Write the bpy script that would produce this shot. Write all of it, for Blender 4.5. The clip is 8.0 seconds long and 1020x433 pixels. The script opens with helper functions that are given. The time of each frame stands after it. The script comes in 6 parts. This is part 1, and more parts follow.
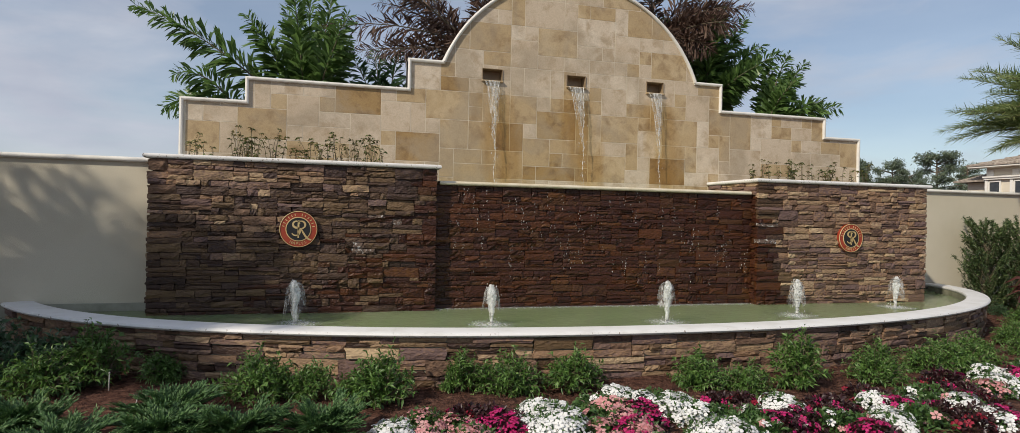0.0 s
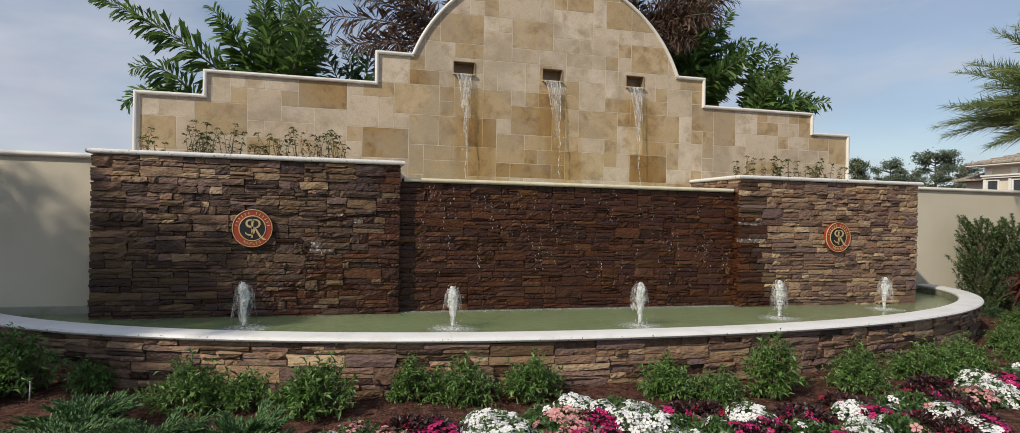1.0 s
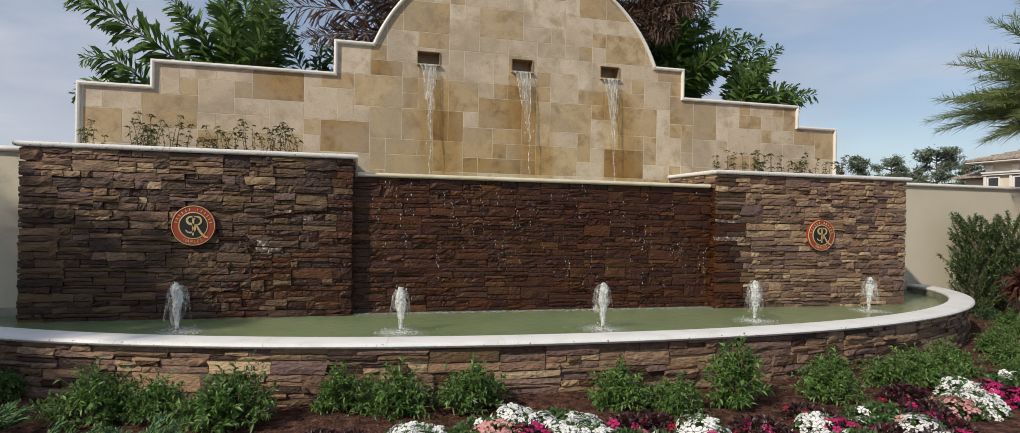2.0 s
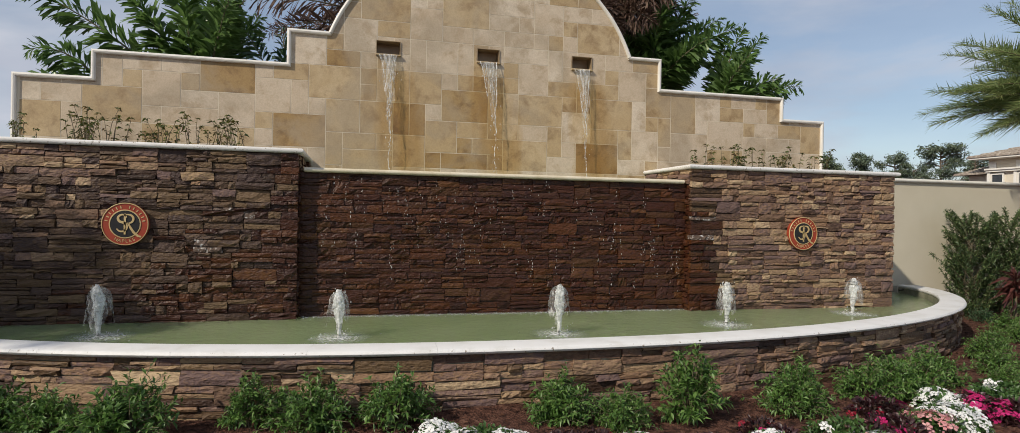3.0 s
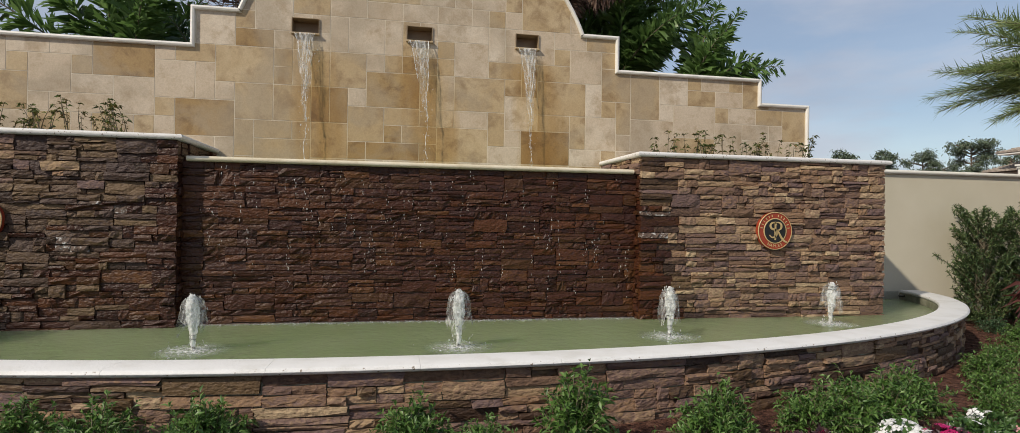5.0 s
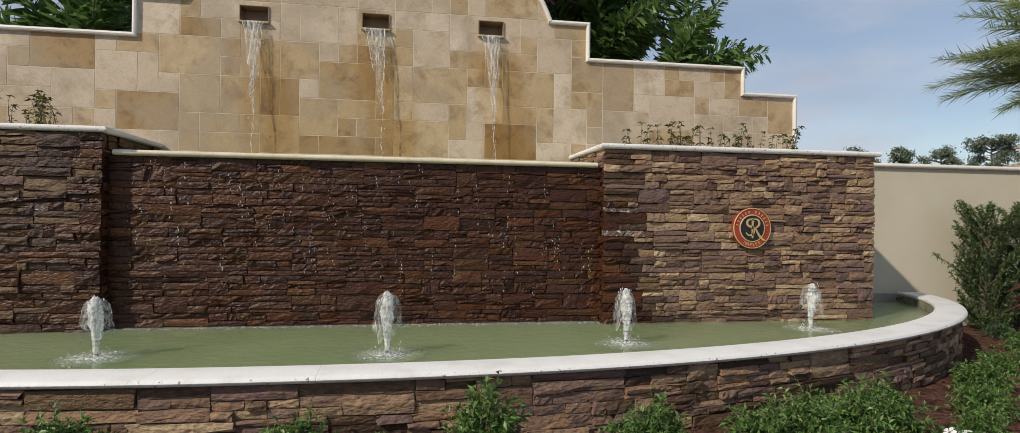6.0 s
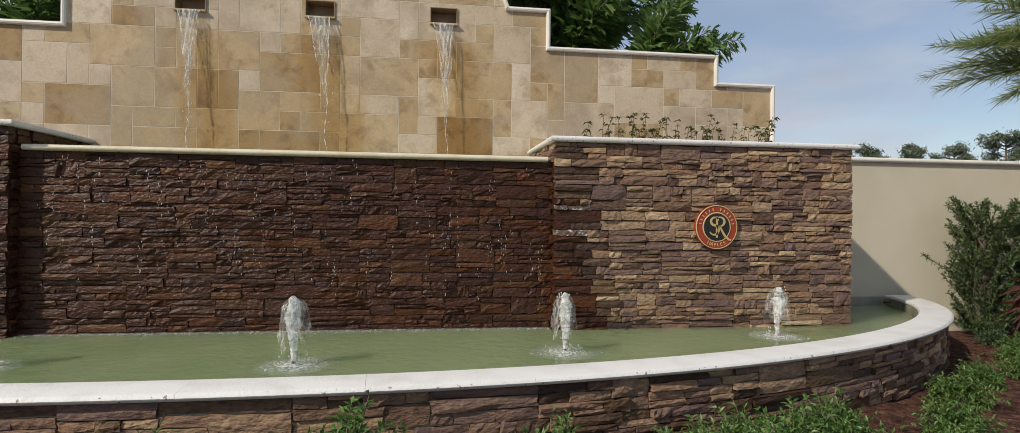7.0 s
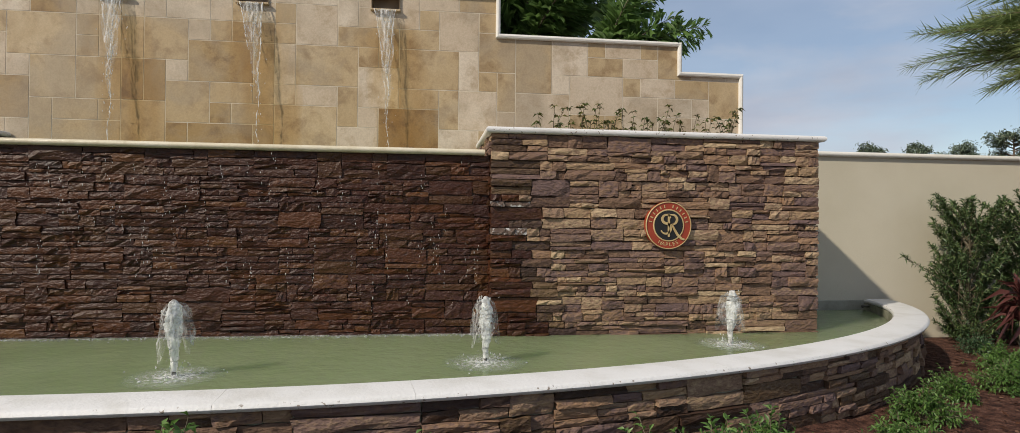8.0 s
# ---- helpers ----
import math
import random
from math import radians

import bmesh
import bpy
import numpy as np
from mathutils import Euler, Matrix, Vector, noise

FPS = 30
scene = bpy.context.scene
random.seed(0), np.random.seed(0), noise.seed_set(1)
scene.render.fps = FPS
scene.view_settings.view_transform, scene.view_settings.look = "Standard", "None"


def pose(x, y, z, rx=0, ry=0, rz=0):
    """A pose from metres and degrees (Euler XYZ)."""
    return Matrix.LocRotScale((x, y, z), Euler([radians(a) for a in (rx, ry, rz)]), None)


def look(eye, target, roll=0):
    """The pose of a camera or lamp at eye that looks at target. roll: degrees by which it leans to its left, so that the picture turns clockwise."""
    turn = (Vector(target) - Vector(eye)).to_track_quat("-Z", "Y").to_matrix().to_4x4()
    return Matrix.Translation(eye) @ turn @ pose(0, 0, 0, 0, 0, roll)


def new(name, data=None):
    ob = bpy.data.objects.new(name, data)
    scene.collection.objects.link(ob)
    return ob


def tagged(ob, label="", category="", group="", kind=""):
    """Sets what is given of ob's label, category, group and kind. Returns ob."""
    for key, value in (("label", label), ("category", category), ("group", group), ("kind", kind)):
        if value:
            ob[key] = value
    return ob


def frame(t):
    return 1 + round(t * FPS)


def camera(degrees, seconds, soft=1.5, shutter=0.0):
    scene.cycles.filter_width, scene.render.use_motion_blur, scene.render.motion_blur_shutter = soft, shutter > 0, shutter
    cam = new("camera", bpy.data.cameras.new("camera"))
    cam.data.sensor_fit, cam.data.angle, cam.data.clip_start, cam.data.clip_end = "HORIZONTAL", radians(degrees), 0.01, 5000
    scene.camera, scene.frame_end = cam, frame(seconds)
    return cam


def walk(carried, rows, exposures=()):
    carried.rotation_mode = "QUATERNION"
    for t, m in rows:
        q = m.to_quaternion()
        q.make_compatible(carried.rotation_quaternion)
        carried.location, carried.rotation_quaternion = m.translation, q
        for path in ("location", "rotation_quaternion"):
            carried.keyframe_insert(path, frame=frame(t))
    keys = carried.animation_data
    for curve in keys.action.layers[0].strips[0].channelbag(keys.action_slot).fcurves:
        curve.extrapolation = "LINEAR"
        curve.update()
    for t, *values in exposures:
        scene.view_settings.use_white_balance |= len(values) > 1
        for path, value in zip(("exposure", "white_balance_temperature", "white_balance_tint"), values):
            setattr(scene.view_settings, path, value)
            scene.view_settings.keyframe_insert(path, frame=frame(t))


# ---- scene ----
# ---- camera ----
cam = camera(79.1, 8.0, soft=0.4)
PATH = [
    (0, (-3.315, -7.589, 1.576), (-2.807, -5.654, 1.576), 1.2),
    (0.5, (-3.096, -7.455, 1.562), (-2.588, -5.521, 1.564), 1.2),
    (1, (-2.837, -7.345, 1.549), (-2.333, -5.41, 1.553), 1.1),
    (1.5, (-2.551, -7.224, 1.537), (-2.053, -5.287, 1.54), 1.1),
    (3, (-1.622, -6.829, 1.53), (-1.151, -4.885, 1.526), 1.0),
    (3.5, (-1.302, -6.69, 1.509), (-0.848, -4.742, 1.507), 1.0),
    (4, (-0.985, -6.533, 1.506), (-0.552, -4.581, 1.503), 0.9),
    (5.5, (0.02, -6.056, 1.429), (0.376, -4.088, 1.44), 0.8),
    (6, (0.378, -5.903, 1.424), (0.706, -3.93, 1.433), 0.7),
    (6.5, (0.737, -5.739, 1.425), (1.041, -3.763, 1.432), 0.7),
    (7, (1.094, -5.589, 1.419), (1.378, -3.609, 1.427), 0.6),
    (7.5, (1.453, -5.427, 1.407), (1.719, -3.445, 1.417), 0.6),
    (8, (1.806, -5.26, 1.39), (2.059, -3.276, 1.403), 0.6),
]
walk(cam, [(t, look(eye, target, roll)) for t, eye, target, roll in PATH], exposures=((0, 0.0), (8, 0.0)))

# ---- world and sun ----
SUN_WAY = Vector((1.0, 0.62, -0.88)).normalized()          # the way the light travels
world = bpy.data.worlds.new("sky")
scene.world = world
world.use_nodes = True


def sky_world():
    nt = world.node_tree
    nt.nodes.clear()
    n, l = nt.nodes.new, nt.links.new
    out, bg = n("ShaderNodeOutputWorld"), n("ShaderNodeBackground")
    sky = n("ShaderNodeTexSky")
    sky.sky_type, sky.sun_disc = "NISHITA", False
    sky.sun_elevation = math.asin(-SUN_WAY.z)
    sky.sun_rotation = math.atan2(-SUN_WAY.x, -SUN_WAY.y)
    sky.air_density, sky.dust_density, sky.ozone_density = 1.1, 0.15, 2.4
    tc, mp = n("ShaderNodeTexCoord"), n("ShaderNodeMapping")
    mp.inputs["Scale"].default_value, mp.inputs["Location"].default_value = (1.0, 1.0, 3.2), (2.3, 0.7, 4.6)
    cl, wisp = n("ShaderNodeTexNoise"), n("ShaderNodeTexNoise")
    cl.inputs["Scale"].default_value, cl.inputs["Detail"].default_value, cl.inputs["Roughness"].default_value = 2.6, 7, 0.55
    cl.inputs["Distortion"].default_value = 0.3
    ramp = n("ShaderNodeValToRGB")
    ramp.color_ramp.elements[0].position, ramp.color_ramp.elements[1].position = 0.40, 0.64
    ramp.color_ramp.elements[0].color = (0.36, 0.36, 0.36, 1)
    wisp.inputs["Scale"].default_value, wisp.inputs["Detail"].default_value = 5.0, 5
    tone = n("ShaderNodeValToRGB")
    tone.color_ramp.elements[0].position, tone.color_ramp.elements[1].position = 0.3, 0.7
    tone.color_ramp.elements[0].color, tone.color_ramp.elements[1].color = (4.3, 4.7, 5.7, 1), (5.7, 6.0, 6.8, 1)
    mix = n("ShaderNodeMix")
    mix.data_type = "RGBA"
    l(tc.outputs["Generated"], mp.inputs["Vector"])
    l(mp.outputs["Vector"], cl.inputs["Vector"]), l(mp.outputs["Vector"], wisp.inputs["Vector"])
    xyz, west = n("ShaderNodeSeparateXYZ"), n("ShaderNodeMath")      # cloud thickens to the west
    west.operation = "MULTIPLY_ADD"
    west.inputs[1].default_value = -0.13
    l(tc.outputs["Generated"], xyz.inputs["Vector"]), l(xyz.outputs["X"], west.inputs[0]), l(cl.outputs["Fac"], west.inputs[2])
    l(west.outputs[0], ramp.inputs["Fac"]), l(wisp.outputs["Fac"], tone.inputs["Fac"])
    l(ramp.outputs["Color"], mix.inputs["Factor"])
    l(sky.outputs["Color"], mix.inputs["A"]), l(tone.outputs["Color"], mix.inputs["B"])
    l(mix.outputs["Result"], bg.inputs["Color"])
    bg.inputs["Strength"].default_value = 0.10
    l(bg.outputs["Background"], out.inputs["Surface"])


sky_world()
sun_data = bpy.data.lights.new("sun", "SUN")
sun_data.energy, sun_data.angle, sun_data.color = 3.75, radians(1.4), (1.0, 0.90, 0.755)
sun = new("sun", sun_data)
sun.matrix_world = look((-20, -12, 18), Vector((-20, -12, 18)) + SUN_WAY)

# ---- materials ----


def material(name, colors, rough=0.7, scale=6.0, detail=6, bump=0.0, bump_scale=40.0, spread=0.0, metal=0.0, spec=0.5,
             translucent=0.0, stretch=(1, 1, 1), coat=0.0, grain=0.25, rough_vary=0.1):
    """A node material: noise in object space runs through the colours; spread also varies them piece by piece."""
    m = bpy.data.materials.new(name)
    m.use_nodes = True
    nt = m.node_tree
    n, l = nt.nodes.new, nt.links.new
    bsdf, out = nt.nodes["Principled BSDF"], nt.nodes["Material Output"]
    geo, info = n("ShaderNodeNewGeometry"), n("ShaderNodeObjectInfo")
    mp = n("ShaderNodeMapping")
    mp.inputs["Scale"].default_value = stretch
    l(geo.outputs["Position"], mp.inputs["Vector"])
    big, fine = n("ShaderNodeTexNoise"), n("ShaderNodeTexNoise")
    big.inputs["Scale"].default_value, big.inputs["Detail"].default_value = scale, detail
    fine.inputs["Scale"].default_value, fine.inputs["Detail"].default_value = bump_scale, 8
    l(mp.outputs["Vector"], big.inputs["Vector"]), l(mp.outputs["Vector"], fine.inputs["Vector"])
    add, frac = n("ShaderNodeMath"), n("ShaderNodeMath")
    add.operation, frac.operation = "ADD", "FRACT"
    l(info.outputs["Random"], add.inputs[0]), l(geo.outputs["Random Per Island"], add.inputs[1])
    l(add.outputs[0], frac.inputs[0])
    val = n("ShaderNodeMix")
    val.data_type = "FLOAT"
    val.inputs["Factor"].default_value = spread
    l(big.outputs["Fac"], val.inputs["A"]), l(frac.outputs[0], val.inputs["B"])
    g = n("ShaderNodeMath")
    g.operation = "MULTIPLY_ADD"
    g.inputs[1].default_value = grain
    l(fine.outputs["Fac"], g.inputs[0])
    shift = n("ShaderNodeMath")
    shift.operation = "SUBTRACT"
    shift.inputs[1].default_value = grain * 0.5
    l(val.outputs["Result"], shift.inputs[0]), l(shift.outputs[0], g.inputs[2])
    ramp = n("ShaderNodeValToRGB")
    e = ramp.color_ramp.elements
    lo, hi = (0.05, 0.95) if spread > 0.4 else (0.3, 0.7)
    while len(e) < len(colors):
        e.new(0.5)
    for i, c in enumerate(colors):
        e[i].position = lo + (hi - lo) * i / max(1, len(colors) - 1)
        e[i].color = (*c, 1)
    l(g.outputs[0], ramp.inputs["Fac"])
    l(ramp.outputs["Color"], bsdf.inputs["Base Color"])
    rr = n("ShaderNodeMath")
    rr.operation = "MULTIPLY_ADD"
    rr.inputs[1].default_value, rr.inputs[2].default_value = rough_vary * 2, rough - rough_vary
    l(fine.outputs["Fac"], rr.inputs[0]), l(rr.outputs[0], bsdf.inputs["Roughness"])
    bsdf.inputs["Metallic"].default_value = metal
    bsdf.inputs["Specular IOR Level"].default_value = spec
    bsdf.inputs["Coat Weight"].default_value = coat
    bsdf.inputs["Coat Roughness"].default_value = 0.15
    if bump:
        b = n("ShaderNodeBump")
        b.inputs["Strength"].default_value, b.inputs["Distance"].default_value = 1.0, bump
        l(fine.outputs["Fac"], b.inputs["Height"]), l(b.outputs["Normal"], bsdf.inputs["Normal"])
    if translucent:
        tr, ms = n("ShaderNodeBsdfTranslucent"), n("ShaderNodeMixShader")
        l(ramp.outputs["Color"], tr.inputs["Color"])
        ms.inputs["Fac"].default_value = translucent
        l(bsdf.outputs["BSDF"], ms.inputs[1]), l(tr.outputs["BSDF"], ms.inputs[2])
        l(ms.outputs["Shader"], out.inputs["Surface"])
    return m


STONE = material("ledge_stone", [(0.0672, 0.0361, 0.0265), (0.194, 0.115, 0.0714), (0.131, 0.0824, 0.0796), (0.284, 0.17, 0.0938), (0.163, 0.101, 0.0857), (0.367, 0.247, 0.138), (0.226, 0.139, 0.0918), (0.483, 0.355, 0.214)],
                 rough=0.8, scale=9, bump=0.016, bump_scale=26, spread=0.86, grain=0.30, stretch=(1, 1, 2.0))
# darker STONE: damp at foot and splash edge, painted shade on left planter
STONE_DAMP_SHADED = material("damp_ledge_stone", [(0.0288, 0.0151, 0.0108), (0.0681, 0.0359, 0.0207), (0.0495, 0.0284, 0.0257), (0.109, 0.0624, 0.029), (0.0587, 0.0331, 0.0257), (0.14, 0.086, 0.0414), (0.0803, 0.0454, 0.029), (0.185, 0.118, 0.0596)],
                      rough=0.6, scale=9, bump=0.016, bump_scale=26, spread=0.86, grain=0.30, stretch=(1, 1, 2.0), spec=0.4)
STONE_WET = material("wet_ledge_stone", [(0.021, 0.00617, 0.00331), (0.0553, 0.0159, 0.0058), (0.0343, 0.0123, 0.00911), (0.0878, 0.0282, 0.00745), (0.0401, 0.0132, 0.00828), (0.0706, 0.0291, 0.00911), (0.0458, 0.0159, 0.0108), (0.116, 0.0459, 0.0132)],
                     rough=0.42, scale=9, bump=0.014, bump_scale=26, spread=0.86, grain=0.30, stretch=(1, 1, 2.0), spec=0.36)
MORTAR = material("stone_backing", [(0.10, 0.065, 0.045), (0.15, 0.10, 0.075)], rough=0.9, bump=0.01)


def travertine(name, pale, mid, deep, cloud):
    """Travertine: soft clouds of three tones that shift from tile to tile, brown mineral drifts and fine pits."""
    m = bpy.data.materials.new(name)
    m.use_nodes = True
    nt = m.node_tree
    n, l = nt.nodes.new, nt.links.new
    bsdf = nt.nodes["Principled BSDF"]
    geo, info = n("ShaderNodeNewGeometry"), n("ShaderNodeObjectInfo")
    shift = n("ShaderNodeVectorMath")
    shift.operation = "MULTIPLY_ADD"
    shift.inputs[1].default_value = (37.0, 11.0, 23.0)
    rnd = n("ShaderNodeCombineXYZ")
    for k in range(3):
        l(info.outputs["Random"], rnd.inputs[k])
    l(rnd.outputs[0], shift.inputs[0]), l(geo.outputs["Position"], shift.inputs[2])

    def cloudy(scale, detail, rough, dist, vec):
        t = n("ShaderNodeTexNoise")
        t.inputs["Scale"].default_value, t.inputs["Detail"].default_value = scale, detail
        t.inputs["Roughness"].default_value, t.inputs["Distortion"].default_value = rough, dist
        l(vec, t.inputs["Vector"])
        return t.outputs["Fac"]

    def ramp(fac, lo, hi, a, b):
        r = n("ShaderNodeValToRGB")
        e = r.color_ramp.elements
        e[0].position, e[1].position, e[0].color, e[1].color = lo, hi, a, b
        r.color_ramp.interpolation = "EASE"
        l(fac, r.inputs["Fac"])
        return r.outputs["Color"]

    def blend(f, a, b, kind="MIX"):
        k = n("ShaderNodeMix")
        k.data_type, k.blend_type = "RGBA", kind
        l(f, k.inputs["Factor"])
        for s, v in (("A", a), ("B", b)):
            if isinstance(v, tuple):
                k.inputs[s].default_value = v
            else:
                l(v, k.inputs[s])
        return k.outputs["Result"]

    one, zero = (1, 1, 1, 1), (0, 0, 0, 1)
    own, world_pos = shift.outputs[0], geo.outputs["Position"]
    tone = blend(ramp(info.outputs["Random"], 0.0, 1.0, zero, one), (*pale, 1), (*mid, 1))
    tone = blend(ramp(cloudy(2.6, 6, 0.6, 0.3, own), 0.38, 0.66, zero, one), tone, (*mid, 1))
    tone = blend(ramp(cloudy(5.0, 9, 0.66, 0.35, own), 0.45, 0.70, zero, (cloud, cloud, cloud, 1)), tone, (*deep, 1))
    tone = blend(ramp(cloudy(1.3, 6, 0.6, 0.8, world_pos), 0.46, 0.68, zero, (0.62, 0.62, 0.62, 1)), tone, (0.37, 0.30, 0.21, 1))
    grit = ramp(cloudy(60, 6, 0.7, 0, world_pos), 0.35, 0.65, (0.86, 0.85, 0.83, 1), one)
    k = n("ShaderNodeMix")
    k.data_type, k.blend_type = "RGBA", "MULTIPLY"
    k.inputs["Factor"].default_value = 1.0
    l(tone, k.inputs["A"]), l(grit, k.inputs["B"])
    l(k.outputs["Result"], bsdf.inputs["Base Color"])
    pit = cloudy(45, 9, 0.75, 0.0, world_pos)
    b = n("ShaderNodeBump")
    b.inputs["Strength"].default_value, b.inputs["Distance"].default_value = 0.8, 0.003
    l(pit, b.inputs["Height"]), l(b.outputs["Normal"], bsdf.inputs["Normal"])
    bsdf.inputs["Roughness"].default_value = 0.58
    return m


TILE = travertine("travertine", (0.68, 0.588, 0.465), (0.572, 0.466, 0.34), (0.385, 0.28, 0.165), 0.75)
TILE_TAN = travertine("tan_travertine", (0.55, 0.427, 0.262), (0.465, 0.342, 0.188), (0.285, 0.188, 0.092), 0.9)
TILE_OCHRE = travertine("ochre_travertine", (0.43, 0.30, 0.135), (0.34, 0.215, 0.082), (0.20, 0.115, 0.042), 1.0)
GROUT = material("grout", [(0.62, 0.555, 0.43), (0.71, 0.65, 0.525)], rough=0.9, bump=0.002)
TRIM = material("white_trim", [(0.66, 0.64, 0.58), (0.78, 0.76, 0.71)], rough=0.5, scale=4, bump=0.001)
STONE_LIME = material("limescaled_stone", [(0.07, 0.045, 0.034), (0.11, 0.07, 0.053), (0.10, 0.066, 0.05), (0.13, 0.09, 0.07), (0.36, 0.335, 0.315), (0.60, 0.59, 0.58)], rough=0.8, scale=19, bump=0.012, bump_scale=38, spread=0.0, grain=0.3)
SPOUT = material("wet_spout_stone", [(0.22, 0.16, 0.095), (0.31, 0.235, 0.145)], rough=0.45, scale=8)
CAP = material("white_coping", [(0.63, 0.62, 0.59), (0.71, 0.705, 0.69), (0.735, 0.73, 0.72)], rough=0.6, scale=4, bump=0.004, bump_scale=60, grain=0.2)


def add_pits(m):
    """Small worn pits along the rounded edges of the cast coping."""
    nt = m.node_tree
    n, l = nt.nodes.new, nt.links.new
    bsdf = nt.nodes["Principled BSDF"]
    was = bsdf.inputs["Base Color"].links[0].from_socket
    geo, nz, hole, xyz, side, mul, mix = n("ShaderNodeNewGeometry"), n("ShaderNodeTexNoise"), n("ShaderNodeMapRange"), n("ShaderNodeSeparateXYZ"), n("ShaderNodeMapRange"), n("ShaderNodeMath"), n("ShaderNodeMix")
    nz.inputs["Scale"].default_value, nz.inputs["Detail"].default_value = 34, 3
    hole.inputs["From Min"].default_value, hole.inputs["From Max"].default_value = 0.65, 0.68
    side.inputs["From Min"].default_value, side.inputs["From Max"].default_value = 0.95, 0.6
    mul.operation, mix.data_type = "MULTIPLY", "RGBA"
    mix.inputs["B"].default_value = (0.24, 0.20, 0.16, 1)
    l(geo.outputs["Position"], nz.inputs["Vector"]), l(nz.outputs["Fac"], hole.inputs["Value"])
    l(geo.outputs["Normal"], xyz.inputs["Vector"]), l(xyz.outputs["Z"], side.inputs["Value"])
    l(hole.outputs["Result"], mul.inputs[0]), l(side.outputs["Result"], mul.inputs[1]), l(mul.outputs[0], mix.inputs["Factor"])
    l(was, mix.inputs["A"]), l(mix.outputs["Result"], bsdf.inputs["Base Color"])


add_pits(CAP)
CAP_CREAM = material("cream_coping", [(0.56, 0.49, 0.34), (0.66, 0.60, 0.45), (0.71, 0.66, 0.53)], rough=0.35, scale=5, bump=0.003, bump_scale=50)
STUCCO = material("stucco", [(0.548, 0.5, 0.384), (0.589, 0.54, 0.424), (0.619, 0.57, 0.453)], rough=0.85, scale=1.2, bump=0.004, bump_scale=120, grain=0.1)
MULCH = material("mulch", [(0.032, 0.014, 0.010), (0.078, 0.034, 0.023), (0.13, 0.060, 0.041), (0.19, 0.10, 0.07)], rough=0.95, scale=14, detail=10, bump=0.05, bump_scale=55, grain=0.6, spec=0.2)
CHIP = material("mulch_chip", [(0.03, 0.014, 0.009), (0.07, 0.03, 0.018), (0.11, 0.052, 0.032), (0.17, 0.10, 0.065)], rough=0.9, spread=0.9, spec=0.2)
LEAF = material("shrub_leaf", [(0.050, 0.105, 0.022), (0.080, 0.165, 0.034), (0.125, 0.235, 0.052), (0.21, 0.33, 0.095)], rough=0.42, spread=0.7, translucent=0.35, scale=5)
LEAF_DARK = material("dark_leaf", [(0.030, 0.068, 0.032), (0.044, 0.095, 0.042), (0.064, 0.128, 0.055), (0.10, 0.175, 0.08)], rough=0.38, spread=0.7, translucent=0.3, scale=5)
LEAF_BUSH = material("podocarpus_leaf", [(0.033, 0.0644, 0.025), (0.06, 0.104, 0.0375), (0.0975, 0.147, 0.0525), (0.195, 0.252, 0.0875)], rough=0.4, spread=0.7, translucent=0.2, scale=5)
LEAF_PALM = material("palm_leaf", [(0.058, 0.114, 0.030), (0.092, 0.170, 0.044), (0.132, 0.226, 0.062), (0.23, 0.35, 0.13)], rough=0.36, spread=0.6, translucent=0.45, scale=2)
LEAF_DATE = material("date_palm_leaf", [(0.15, 0.22, 0.085), (0.23, 0.31, 0.12), (0.32, 0.39, 0.16), (0.42, 0.43, 0.17)], rough=0.45, spread=0.6, translucent=0.5, scale=2)
LEAF_DRY = material("dry_frond", [(0.045, 0.026, 0.020), (0.09, 0.05, 0.036), (0.14, 0.085, 0.06), (0.19, 0.13, 0.09)], rough=0.6, spread=0.7, translucent=0.25, scale=2)
LEAF_RED = material("red_leaf", [(0.045, 0.014, 0.013), (0.095, 0.030, 0.026), (0.15, 0.058, 0.048)], rough=0.4, spread=0.7, translucent=0.25)
JUNIPER = material("juniper_needles", [(0.0239, 0.0663, 0.0186), (0.0441, 0.11, 0.0292), (0.0781, 0.166, 0.0464), (0.156, 0.251, 0.0897)], rough=0.6, spread=0.7, translucent=0.15)
LEAF_TWIG = material("sparse_leaf", [(0.0375, 0.0625, 0.0165), (0.075, 0.112, 0.022), (0.138, 0.15, 0.033), (0.15, 0.0875, 0.033)], rough=0.45, spread=0.8, translucent=0.25)
BARK = material("bark", [(0.09, 0.065, 0.045), (0.16, 0.12, 0.085), (0.22, 0.18, 0.13)], rough=0.9, scale=12, bump=0.02, bump_scale=30)
STEM = material("stem", [(0.10, 0.085, 0.05), (0.17, 0.14, 0.09)], rough=0.7)
WHITE_PETAL = material("white_petal", [(0.80, 0.80, 0.78), (0.86, 0.86, 0.85)], rough=0.6, translucent=0.2, spread=0.5)
PINK_PETAL = material("pink_petal", [(0.62, 0.24, 0.26), (0.72, 0.36, 0.36), (0.78, 0.46, 0.44)], rough=0.6, translucent=0.3, spread=0.8)
MAGENTA_PETAL = material("magenta_petal", [(0.42, 0.008, 0.10), (0.55, 0.015, 0.16), (0.62, 0.04, 0.22)], rough=0.6, translucent=0.3, spread=0.8)
RED_PETAL = material("crimson_petal", [(0.22, 0.006, 0.02), (0.34, 0.01, 0.04)], rough=0.6, translucent=0.3, spread=0.8)
